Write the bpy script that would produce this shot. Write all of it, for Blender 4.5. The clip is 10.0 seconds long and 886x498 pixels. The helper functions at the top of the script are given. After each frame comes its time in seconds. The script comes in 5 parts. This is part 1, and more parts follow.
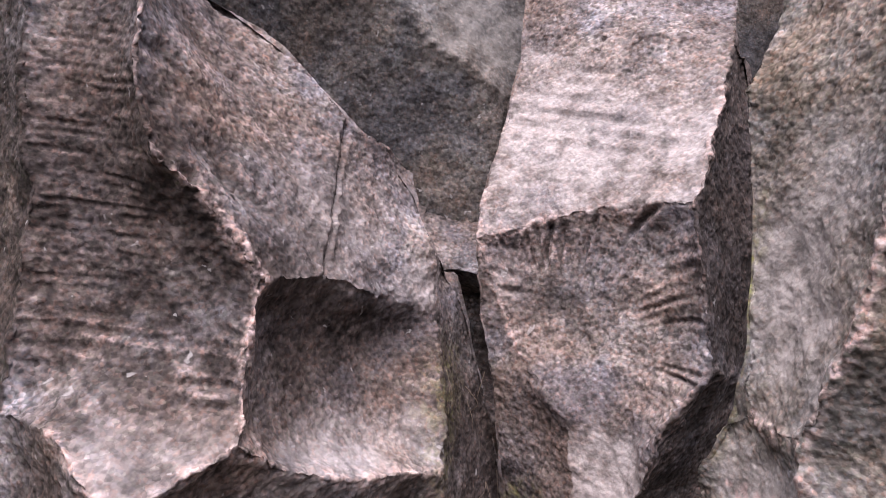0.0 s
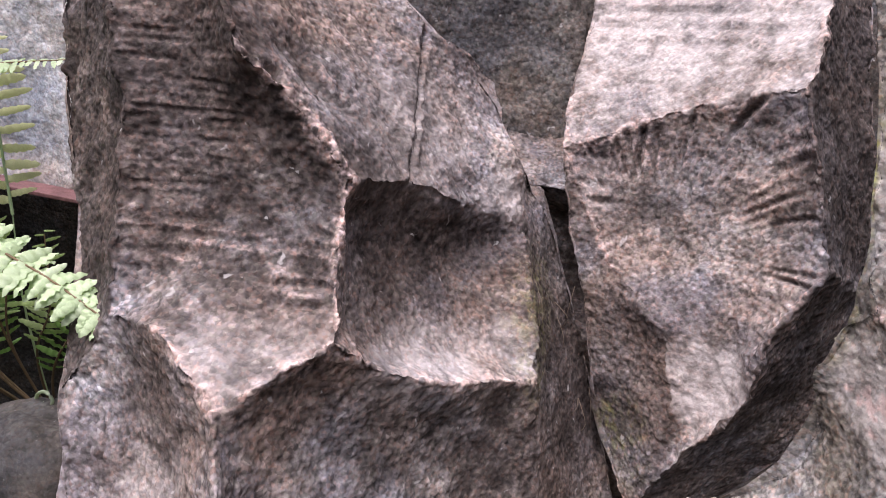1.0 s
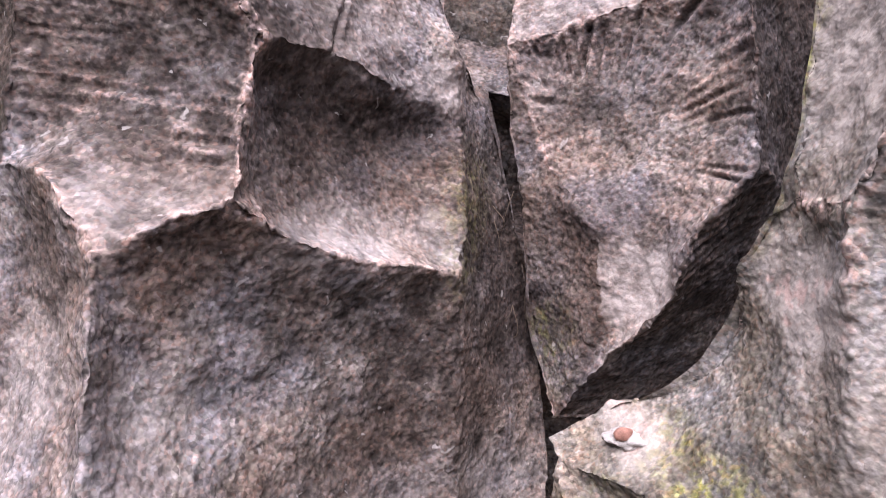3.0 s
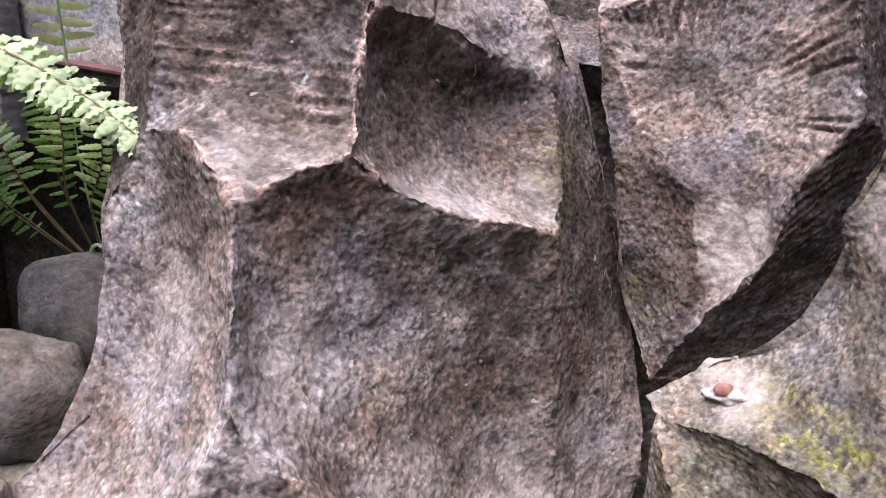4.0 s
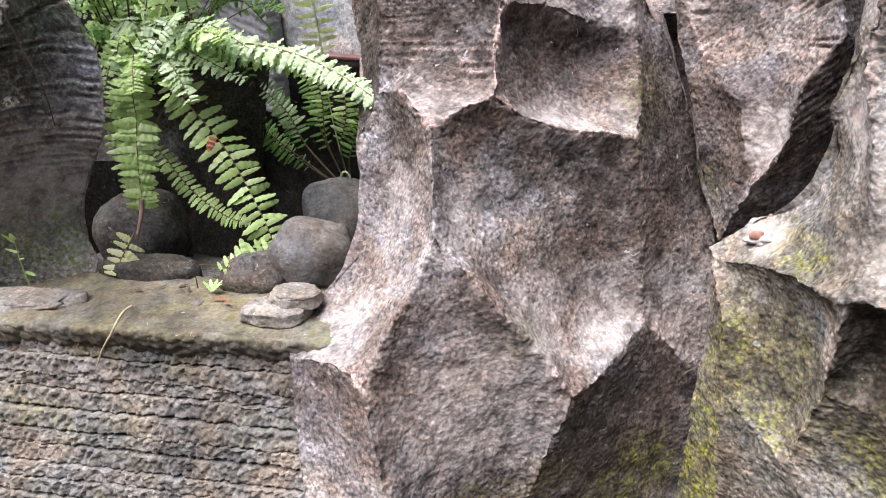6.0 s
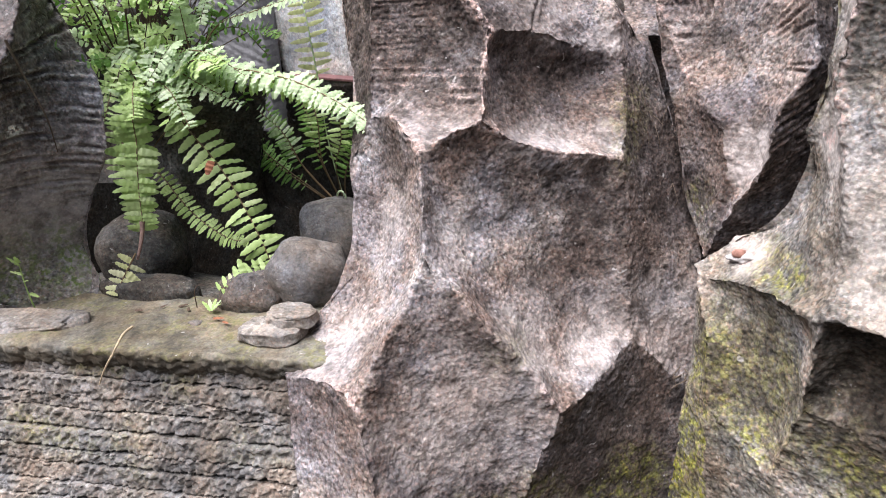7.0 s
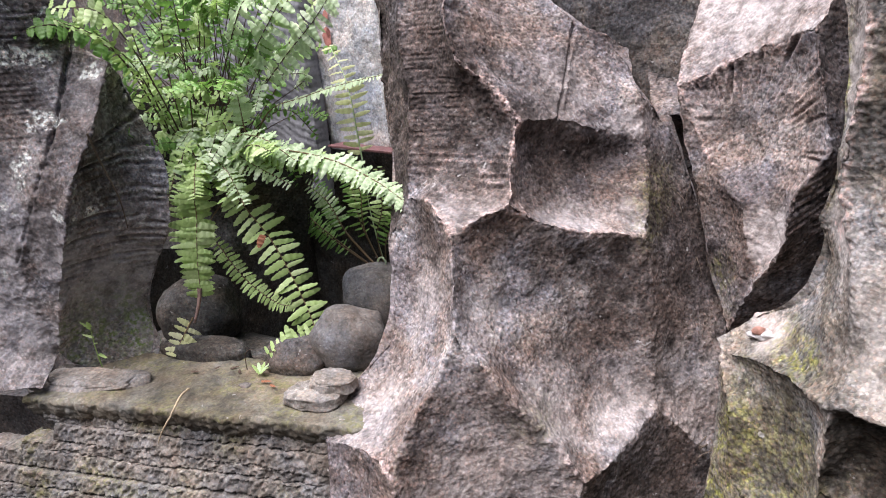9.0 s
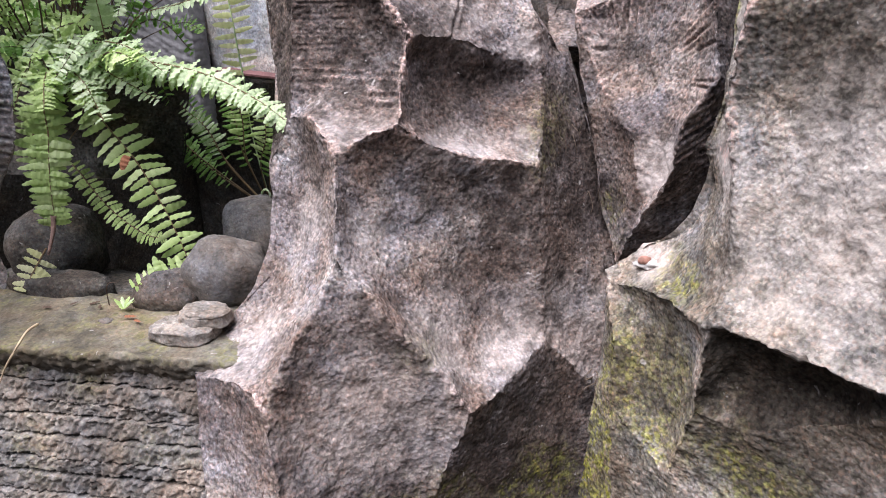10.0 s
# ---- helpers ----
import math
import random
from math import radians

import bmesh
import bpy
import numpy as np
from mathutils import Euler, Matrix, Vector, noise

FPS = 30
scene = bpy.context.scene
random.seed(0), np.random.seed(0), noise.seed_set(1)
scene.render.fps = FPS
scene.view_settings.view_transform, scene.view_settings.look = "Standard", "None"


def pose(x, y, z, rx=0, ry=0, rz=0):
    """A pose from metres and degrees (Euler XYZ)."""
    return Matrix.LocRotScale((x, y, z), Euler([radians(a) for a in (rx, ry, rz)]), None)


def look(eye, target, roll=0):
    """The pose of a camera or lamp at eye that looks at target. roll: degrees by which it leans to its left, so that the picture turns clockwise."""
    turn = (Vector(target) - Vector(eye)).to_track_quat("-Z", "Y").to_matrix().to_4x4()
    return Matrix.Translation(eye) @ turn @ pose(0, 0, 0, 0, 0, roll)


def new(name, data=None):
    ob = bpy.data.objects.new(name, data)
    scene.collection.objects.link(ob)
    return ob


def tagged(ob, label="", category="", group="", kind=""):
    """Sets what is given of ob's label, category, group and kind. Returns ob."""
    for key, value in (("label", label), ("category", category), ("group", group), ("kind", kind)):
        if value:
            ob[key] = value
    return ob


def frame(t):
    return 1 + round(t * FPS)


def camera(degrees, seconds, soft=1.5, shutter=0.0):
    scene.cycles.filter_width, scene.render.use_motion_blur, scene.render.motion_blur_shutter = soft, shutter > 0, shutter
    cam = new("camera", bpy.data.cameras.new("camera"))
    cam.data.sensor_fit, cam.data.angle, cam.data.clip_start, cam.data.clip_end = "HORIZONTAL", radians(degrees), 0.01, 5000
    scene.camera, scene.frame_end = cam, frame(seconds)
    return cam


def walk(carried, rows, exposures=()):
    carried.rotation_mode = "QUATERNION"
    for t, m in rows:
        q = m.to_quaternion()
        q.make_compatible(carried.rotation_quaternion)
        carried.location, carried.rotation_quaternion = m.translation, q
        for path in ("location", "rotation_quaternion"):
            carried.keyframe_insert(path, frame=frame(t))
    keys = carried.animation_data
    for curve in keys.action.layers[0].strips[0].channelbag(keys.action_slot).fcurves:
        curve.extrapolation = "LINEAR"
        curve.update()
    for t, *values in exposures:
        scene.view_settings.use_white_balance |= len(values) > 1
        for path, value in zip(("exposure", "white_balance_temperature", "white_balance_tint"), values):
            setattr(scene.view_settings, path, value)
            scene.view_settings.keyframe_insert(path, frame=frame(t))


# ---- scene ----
cam = camera(67.8, 10.0, soft=1.0, shutter=0.0)
METRES, EYE, TILT, LEAN, TURN = 0.65, 1.25, -10.0, -8.0, 0.0
ROWS = [
    (0.0, 0.0, 0.0, 0.0, 0.0, 0.0, -0.0),
    (0.5, -0.0214, 0.0223, -0.0466, 3.92, -2.51, 1.95),
    (1.0, -0.019, 0.0204, -0.0548, 6.2, -3.79, 1.9),
    (1.5, 0.0152, 0.0269, -0.1086, 3.02, -8.71, 3.25),
    (2.0, 0.046, 0.0322, -0.1348, 0.6, -8.11, 0.64),
    (2.5, 0.0537, 0.0374, -0.1413, 0.69, -6.88, -2.19),
    (2.7, 0.0507, 0.0415, -0.1465, 3.39, -6.32, -0.85),
    (3.8, 0.0412, 0.0286, -0.1712, 8.64, -6.40, -0.71),
    (4.0, 0.0222, 0.0021, -0.1931, 11.54, -6.13, 0.8),
    (4.5, 0.0815, -0.1568, -0.2141, 20.22, -5.79, 1.07),
    (5.0, 0.1413, -0.2643, -0.2485, 24.65, -7.0, 5.44),
    (5.5, 0.1865, -0.3521, -0.2463, 26.23, -9.7, 5.24),
    (6.8, 0.2391, -0.4076, -0.2130, 27.38, -8.63, 5.69),
    (7.0, 0.2458, -0.4071, -0.2078, 26.92, -8.7, 5.91),
    (7.5, 0.2618, -0.4133, -0.1936, 28.72, -7.54, 6.9),
    (8.0, 0.2894, -0.4183, -0.185, 28.8, -7.39, 6.62),
    (8.5, 0.305, -0.4335, -0.1417, 31.01, -5.7, 5.94),
    (9.0, 0.3089, -0.4514, -0.1299, 30.98, -5.33, 6.1),
    (9.5, 0.3066, -0.4518, -0.1561, 26.84, -5.46, 5.73),
    (10.0, 0.3048, -0.3918, -0.2063, 22.92, -9.11, 4.15),
]
walk(cam, [(t, pose(0, 0, EYE, TILT, LEAN, TURN) @ pose(METRES * x, METRES * y, METRES * z, 90 + pitch, roll, yaw)) for t, x, y, z, yaw, pitch, roll in ROWS],
     exposures=[(0.0, -0.22, 6350, 24), (0.5, -0.1, 6350, 23), (1.0, -0.08, 6350, 22), (2.0, 0.0, 6350, 25), (2.7, 0.02, 6350, 25), (4.0, 0.0, 6300, 22), (5.5, 0.33, 6300, 13), (7.5, 0.27, 6300, 14), (9.0, 0.06, 6250, 16), (9.5, -0.02, 6250, 16), (10.0, 0.08, 6250, 17)])

# ---- world, sun and exposure ----
world = bpy.data.worlds.new("overcast_sky")
scene.world = world
world.use_nodes = True
wn = world.node_tree.nodes
sky = wn.new("ShaderNodeTexSky")
sky.sky_type, sky.sun_disc = "NISHITA", False
sky.sun_elevation, sky.sun_rotation = radians(62), radians(217)
sky.air_density, sky.dust_density = 1.0, 4.0
wn["Background"].inputs["Strength"].default_value = 0.13
world.node_tree.links.new(sky.outputs["Color"], wn["Background"].inputs["Color"])
sun = new("sun", bpy.data.lights.new("sun", "SUN"))
sun.data.energy, sun.data.angle, sun.data.color = 8.0, radians(60), (1.0, 0.975, 0.965)
sun.matrix_world = look((-0.30, -0.18, 2.7), (0, 0.35, 1.0))

from mathutils import geometry

# ---- materials ----
def nodes_of(name, rough=0.9):
    """A new node material: its tree, its shader and a small maker of nodes."""
    mat = bpy.data.materials.new(name)
    mat.use_nodes = True
    tree = mat.node_tree
    shader = tree.nodes["Principled BSDF"]
    shader.inputs["Roughness"].default_value = rough
    shader.inputs["Specular IOR Level"].default_value = 0.25
    return mat, tree, shader


def noise_node(tree, coords, scale, detail=4.0, rough=0.6, distortion=0.0):
    n = tree.nodes.new("ShaderNodeTexNoise")
    n.inputs["Scale"].default_value, n.inputs["Detail"].default_value = scale, detail
    n.inputs["Roughness"].default_value, n.inputs["Distortion"].default_value = rough, distortion
    tree.links.new(coords, n.inputs["Vector"])
    return n.outputs["Fac"]


def ramp_node(tree, value, *stops):
    r = tree.nodes.new("ShaderNodeValToRGB")
    while len(r.color_ramp.elements) < len(stops):
        r.color_ramp.elements.new(0.5)
    for e, (at, c) in zip(r.color_ramp.elements, stops):
        e.position = at
        e.color = (*c, 1) if isinstance(c, tuple) else (c, c, c, 1)
    tree.links.new(value, r.inputs["Fac"])
    return r.outputs["Color"]


def mix_node(tree, fac, a, b, kind="MIX"):
    m = tree.nodes.new("ShaderNodeMix")
    m.data_type, m.blend_type = "RGBA", kind
    for socket, v in ((m.inputs[0], fac), (m.inputs[6], a), (m.inputs[7], b)):
        if isinstance(v, (int, float)):
            socket.default_value = v
        elif isinstance(v, tuple):
            socket.default_value = (*v, 1)
        else:
            tree.links.new(v, socket)
    return m.outputs[2]


def math_node(tree, op, a, b=0.0):
    m = tree.nodes.new("ShaderNodeMath")
    m.operation, m.use_clamp = op, op in ("MULTIPLY", "ADD", "SUBTRACT")
    for socket, v in ((m.inputs[0], a), (m.inputs[1], b)):
        if isinstance(v, (int, float)):
            socket.default_value = v
        else:
            tree.links.new(v, socket)
    return m.outputs[0]


def bump_node(tree, shader, *layers):
    """Layers of (height, strength, metres)."""
    last = None
    for height, strength, metres in layers:
        b = tree.nodes.new("ShaderNodeBump")
        b.inputs["Strength"].default_value, b.inputs["Distance"].default_value = strength, metres
        tree.links.new(height, b.inputs["Height"])
        if last:
            tree.links.new(last, b.inputs["Normal"])
        last = b.outputs["Normal"]
    tree.links.new(last, shader.inputs["Normal"])


def attribute_node(tree, name):
    a = tree.nodes.new("ShaderNodeAttribute")
    a.attribute_name = name
    return a.outputs["Fac"]


def stone(name, dark, mid, pale, coarse=1.0, wear=(0.52, 0.40, 0.37), moss=(0.14, 0.14, 0.035)):
    """Rough cast stone: grain, pits and staining, with worn ridges and moss where the mesh carries them, and pale and
    dark tones that hold real staining as well as painted light and shade.
    """
    mat, tree, shader = nodes_of(name, 0.92)
    at = tree.nodes.new("ShaderNodeTexCoord").outputs["Object"]
    patches = noise_node(tree, at, 9, 5, 0.66, 0.4)
    tints = noise_node(tree, at, 15, 4, 0.6, 0.3)
    blots = noise_node(tree, at, 48, 4, 0.62)
    pits = noise_node(tree, at, 230, 1.5, 0.6)
    grain = noise_node(tree, at, 150, 2, 0.6)
    fleck = noise_node(tree, at, 95, 2, 0.6, 0.5)
    grit = []
    for scale in (170, 300, 430):
        cells = tree.nodes.new("ShaderNodeTexVoronoi")
        cells.inputs["Scale"].default_value = scale
        tree.links.new(at, cells.inputs["Vector"])
        split = tree.nodes.new("ShaderNodeSeparateColor")
        tree.links.new(cells.outputs["Color"], split.inputs[0])
        grit.append((split.outputs[0], split.outputs[1], cells.outputs["Distance"]))
    colour = ramp_node(tree, patches, (0.34, dark), (0.52, mid), (0.70, pale))
    colour = mix_node(tree, 0.7, colour, ramp_node(tree, tints, (0.34, (1.12, 0.96, 0.84)), (0.48, (1.0, 0.99, 0.98)), (0.62, (0.86, 0.96, 1.13))), "MULTIPLY")
    colour = mix_node(tree, math_node(tree, "MULTIPLY", attribute_node(tree, "pale"), ramp_node(tree, blots, (0.30, 0.5), (0.52, 1.0))), colour, tuple(min(0.7, c * 1.2) for c in pale))
    # dark tone: brown staining together with shade put into the colour
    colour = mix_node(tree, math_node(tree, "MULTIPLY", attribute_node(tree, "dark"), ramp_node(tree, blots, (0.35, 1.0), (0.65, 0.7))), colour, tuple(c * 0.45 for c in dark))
    colour = mix_node(tree, math_node(tree, "MULTIPLY", math_node(tree, "MULTIPLY", attribute_node(tree, "moss"), ramp_node(tree, blots, (0.38, 0.25), (0.56, 1.0))), ramp_node(tree, grain, (0.42, 0.1), (0.56, 1.0))), colour, moss)
    colour = mix_node(tree, math_node(tree, "MULTIPLY", attribute_node(tree, "wear"), ramp_node(tree, grain, (0.40, 0.0), (0.54, 1.0))), colour, wear)
    colour = mix_node(tree, 0.7, colour, ramp_node(tree, blots, (0.34, 0.52), (0.46, 0.92), (0.56, 1.1), (0.68, 1.25)), "MULTIPLY")
    cement = colour
    colour = mix_node(tree, 1.0, colour, ramp_node(tree, attribute_node(tree, "cavity"), (0.0, 1.1), (0.3, 0.76), (0.8, 0.45)), "MULTIPLY")
    colour = mix_node(tree, 0.4 * coarse, colour, ramp_node(tree, pits, (0.33, 0.38), (0.43, 0.82), (0.51, 1.1), (0.60, 1.28), (0.70, 1.5)), "MULTIPLY")
    colour = mix_node(tree, 0.35 * coarse, colour, ramp_node(tree, grit[0][0], (0.0, 0.45), (0.14, 0.6), (0.22, 0.96), (0.86, 1.06), (0.93, 1.25), (1.0, 1.4)), "MULTIPLY")
    colour = mix_node(tree, 0.55 * coarse, colour, ramp_node(tree, grit[1][0], (0.0, 0.25), (0.12, 0.5), (0.22, 0.92), (0.82, 1.08), (0.9, 1.4), (1.0, 1.7)), "MULTIPLY")
    colour = mix_node(tree, 0.5 * coarse, colour, ramp_node(tree, grit[1][2], (0.05, 1.25), (0.45, 1.04), (0.8, 0.7)), "MULTIPLY")
    colour = mix_node(tree, 0.4 * coarse, colour, ramp_node(tree, grit[2][0], (0.0, 0.4), (0.2, 0.7), (0.28, 0.98), (0.8, 1.05), (1.0, 1.7)), "MULTIPLY")
    colour = mix_node(tree, 0.42 * coarse, colour, ramp_node(tree, grit[2][1], (0.0, (1.4, 0.95, 0.74)), (0.18, (1.15, 0.98, 0.88)), (0.4, (1.02, 1.02, 0.98)), (0.6, (0.96, 1.06, 0.88)), (0.8, (0.92, 1.0, 1.12)), (1.0, (1.15, 1.1, 1.12))), "MULTIPLY")
    colour = mix_node(tree, math_node(tree, "MULTIPLY", attribute_node(tree, "pale"), ramp_node(tree, blots, (0.40, 0.0), (0.62, 0.3))), colour, tuple(min(0.7, c * 1.35) for c in pale))
    colour = mix_node(tree, math_node(tree, "MULTIPLY", attribute_node(tree, "pale"), 0.75), colour, cement)
    colour = mix_node(tree, ramp_node(tree, fleck, (0.70, 0.0), (0.74, 0.45)), colour, (0.50, 0.48, 0.47))
    tree.links.new(colour, shader.inputs["Base Color"])
    domes = math_node(tree, "SUBTRACT", 1.0, grit[1][2])
    bump_node(tree, shader, (blots, 0.5, 0.006), (pits, 0.3, 0.002), (domes, 0.25, 0.001))
    return mat


STONE_BROWN = stone("brown_cast_stone", (0.095, 0.073, 0.066), (0.20, 0.168, 0.158), (0.34, 0.31, 0.30))
STONE_GREY = stone("grey_cast_stone", (0.11, 0.092, 0.088), (0.22, 0.20, 0.197), (0.37, 0.35, 0.355), wear=(0.60, 0.61, 0.58), moss=(0.13, 0.19, 0.04))
STONE_MOSSY = stone("mossy_cast_stone", (0.10, 0.085, 0.07), (0.20, 0.18, 0.155), (0.36, 0.33, 0.31), moss=(0.25, 0.25, 0.05))
STONE_DARK = stone("dark_stone", (0.05, 0.045, 0.042), (0.095, 0.085, 0.08), (0.16, 0.15, 0.14))
# stone of the hollow, near black to stand in for its deep shade
STONE_SHADED = stone("shaded_hollow_stone", (0.030, 0.027, 0.024), (0.060, 0.055, 0.049), (0.115, 0.108, 0.098), moss=(0.06, 0.09, 0.02))
STONE_COURSE = stone("layered_stone", (0.088, 0.078, 0.070), (0.185, 0.167, 0.150), (0.285, 0.263, 0.24), 0.7)


def plain(name, colour, rough=0.8, spread=0.35, scale=40.0, bump=0.4):
    """A matt surface of one colour with soft blotches and a fine grain."""
    mat, tree, shader = nodes_of(name, rough)
    at = tree.nodes.new("ShaderNodeTexCoord").outputs["Object"]
    blotch = noise_node(tree, at, scale, 5, 0.65)
    fine = noise_node(tree, at, scale * 7, 3, 0.6)
    c = ramp_node(tree, blotch, (0.3, tuple(v * (1 - spread) for v in colour)), (0.7, tuple(min(0.9, v * (1 + spread)) for v in colour)))
    c = mix_node(tree, 0.5, c, ramp_node(tree, fine, (0.3, 0.6), (0.7, 1.35)), "MULTIPLY")
    tree.links.new(c, shader.inputs["Base Color"])
    bump_node(tree, shader, (blotch, bump, 0.004), (fine, bump, 0.0012))
    return mat


CONCRETE = stone("weathered_concrete", (0.26, 0.26, 0.27), (0.40, 0.40, 0.42), (0.55, 0.55, 0.57), 0.7)
# dark so that the added walls throw little light back
LIGHT_BLOCKER = plain("dark_unseen_wall", (0.13, 0.13, 0.11), 0.95, 0.4, 6.0, 0.6)
RUST = plain("rust_red_paint", (0.17, 0.085, 0.085), 0.6, 0.4, 60.0, 0.3)
RED_MARK = plain("faded_red_paint", (0.40, 0.17, 0.14), 0.8, 0.4, 90.0, 0.3)
SOIL = plain("dark_soil", (0.055, 0.045, 0.036), 0.95, 0.45, 30.0, 0.8)
STRAW = plain("dry_straw", (0.42, 0.33, 0.22), 0.7, 0.25, 120.0, 0.2)
TWIG = plain("dark_twig", (0.09, 0.06, 0.045), 0.8, 0.3, 120.0, 0.3)
DEAD_LEAF = plain("rusty_dead_leaf", (0.26, 0.11, 0.06), 0.7, 0.4, 90.0, 0.3)
BERRY = plain("faded_orange_red_seed", (0.36, 0.19, 0.15), 0.55, 0.35, 160.0, 0.25)
STEM = plain("brown_fern_stem", (0.16, 0.11, 0.06), 0.6, 0.3, 200.0, 0.2)
STEM_PINK = plain("withered_pink_stalk", (0.30, 0.20, 0.17), 0.7, 0.4, 160.0, 0.4)
PALE_CRUST = plain("pale_grey_crust", (0.43, 0.41, 0.40), 0.95, 0.3, 90.0, 0.6)
ROOT = plain("dry_rootlets", (0.13, 0.10, 0.075), 0.9, 0.3, 200.0, 0.2)


def leafy(name, colour, tip, rough=0.42):
    """Thin green leaf: light passes through it, and each leaf differs a little."""
    mat, tree, shader = nodes_of(name, rough)
    at = tree.nodes.new("ShaderNodeTexCoord").outputs["Object"]
    info = tree.nodes.new("ShaderNodeObjectInfo").outputs["Random"]
    island = tree.nodes.new("ShaderNodeNewGeometry").outputs["Random Per Island"]
    vary = math_node(tree, "ADD", math_node(tree, "MULTIPLY", info, 0.5), math_node(tree, "MULTIPLY", island, 0.5))
    blotch = noise_node(tree, at, 70, 4, 0.6)
    c = ramp_node(tree, vary, (0.1, tuple(v * 0.72 for v in colour)), (0.6, colour), (0.95, tip))
    c = mix_node(tree, 0.45, c, ramp_node(tree, blotch, (0.3, 0.6), (0.7, 1.35)), "MULTIPLY")
    tree.links.new(c, shader.inputs["Base Color"])
    shader.inputs["Specular IOR Level"].default_value = 0.5
    glow = tree.nodes.new("ShaderNodeBsdfTranslucent")
    tree.links.new(mix_node(tree, 0.4, c, (0.5, 0.75, 0.12), "MULTIPLY"), glow.inputs["Color"])
    both = tree.nodes.new("ShaderNodeMixShader")
    both.inputs["Fac"].default_value = 0.42
    tree.links.new(shader.outputs[0], both.inputs[1])
    tree.links.new(glow.outputs[0], both.inputs[2])
    tree.links.new(both.outputs[0], tree.nodes["Material Output"].inputs["Surface"])
    bump_node(tree, shader, (blotch, 0.3, 0.001))
    return mat


LEAF = leafy("fern_leaf_green", (0.48, 0.64, 0.24), (0.78, 0.85, 0.54), 0.36)
# darker leaves; on fronds in the hollow this green paints their shade
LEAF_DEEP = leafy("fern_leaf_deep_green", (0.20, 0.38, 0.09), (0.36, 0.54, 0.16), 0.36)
# paler leaves; on the upper fronds it paints the strong skylight
LEAF_PALE = leafy("fern_leaf_pale", (0.58, 0.72, 0.44), (0.84, 0.88, 0.74), 0.36)
LEAF_YELLOWISH = leafy("fern_leaf_pale_yellow", (0.74, 0.76, 0.40), (0.86, 0.84, 0.66))


# ---- mesh makers ----
def mesh_from(name, verts, tris, attrs=(), smooth=True):
    me = bpy.data.meshes.new(name)
    verts, tris = np.asarray(verts, dtype=np.float32), np.asarray(tris, dtype=np.int32)
    n = tris.shape[1]
    me.vertices.add(len(verts))
    me.vertices.foreach_set("co", verts.ravel())
    me.loops.add(tris.size)
    me.loops.foreach_set("vertex_index", tris.ravel())
    me.polygons.add(len(tris))
    me.polygons.foreach_set("loop_start", np.arange(0, tris.size, n, dtype=np.int32))
    me.polygons.foreach_set("use_smooth", np.full(len(tris), smooth))
    for key, values in attrs:
        me.attributes.new(key, "FLOAT", "POINT").data.foreach_set("value", np.asarray(values, dtype=np.float32))
    me.update(calc_edges=True)
    me.validate()
    return me


def part(name, me, material, parent=None, label=""):
    """Links a mesh as one object, under a thing or a part of it."""
    ob = new(name, me)
    if material and not me.materials:
        me.materials.append(material)
    if parent:
        ob.parent = parent
        ob.matrix_parent_inverse = parent.matrix_basis.inverted()
    return tagged(ob, label)


SHUFFLE = np.random.RandomState(5).permutation(256).astype(np.int32)
SHUFFLE = np.concatenate([SHUFFLE, SHUFFLE, SHUFFLE[:2]])
SLOPES = np.random.RandomState(6).normal(size=(256, 3))
SLOPES = (SLOPES / np.linalg.norm(SLOPES, axis=1, keepdims=True)).astype(np.float32)


def noise_of(points, scale, seed=0.0):
    """Gradient noise at many points at once, about -1 to 1."""
    p = np.asarray(points) * scale + np.array((seed * 3.17, seed * 1.93, seed * 2.71))
    cell = np.floor(p)
    q = (p - cell).astype(np.float32)
    cell = cell.astype(np.int32) & 255
    w = q * q * q * (q * (q * 6 - 15) + 10)
    out = np.zeros(len(p), dtype=np.float32)
    for dx in (0, 1):
        for dy in (0, 1):
            row = SHUFFLE[SHUFFLE[cell[:, 0] + dx] + cell[:, 1] + dy]
            for dz in (0, 1):
                g = SLOPES[SHUFFLE[row + cell[:, 2] + dz]]
                dot = g[:, 0] * (q[:, 0] - dx) + g[:, 1] * (q[:, 1] - dy) + g[:, 2] * (q[:, 2] - dz)
                share = (w[:, 0] if dx else 1 - w[:, 0]) * (w[:, 1] if dy else 1 - w[:, 1]) * (w[:, 2] if dz else 1 - w[:, 2])
                out += dot * share
    return 1.35 * out.astype(float)


def vertex_normals(v, f):
    fn = np.cross(v[f[:, 1]] - v[f[:, 0]], v[f[:, 2]] - v[f[:, 0]])
    out = np.zeros_like(v)
    for i in range(3):
        for a in range(3):
            out[:, a] += np.bincount(f[:, i], fn[:, a], len(v))
    return out / np.maximum(np.linalg.norm(out, axis=1, keepdims=True), 1e-12)


def relax(v, f, free, rounds, amount=1.0):
    """Draws the free vertices towards the middle of their neighbours."""
    e = np.concatenate([f[:, [0, 1]], f[:, [1, 2]], f[:, [2, 0]]])
    e = np.concatenate([e, e[:, ::-1]])
    count = np.maximum(np.bincount(e[:, 0], minlength=len(v)), 1)
    for _ in range(rounds):
        mean = np.stack([np.bincount(e[:, 0], v[e[:, 1], a], len(v)) for a in range(3)], 1) / count[:, None]
        v[free] += amount * (mean[free] - v[free])
    return v


def to_segments(p, a, b):
    """The distance of the points p from the nearest of the segments a-b."""
    best = np.full(len(p), 9.0)
    for s, t in zip(a, b):
        d = t - s
        k = np.clip((p - s) @ d / max(d @ d, 1e-12), 0, 1)
        best = np.minimum(best, np.linalg.norm(p - s - k[:, None] * d, axis=1))
    return best


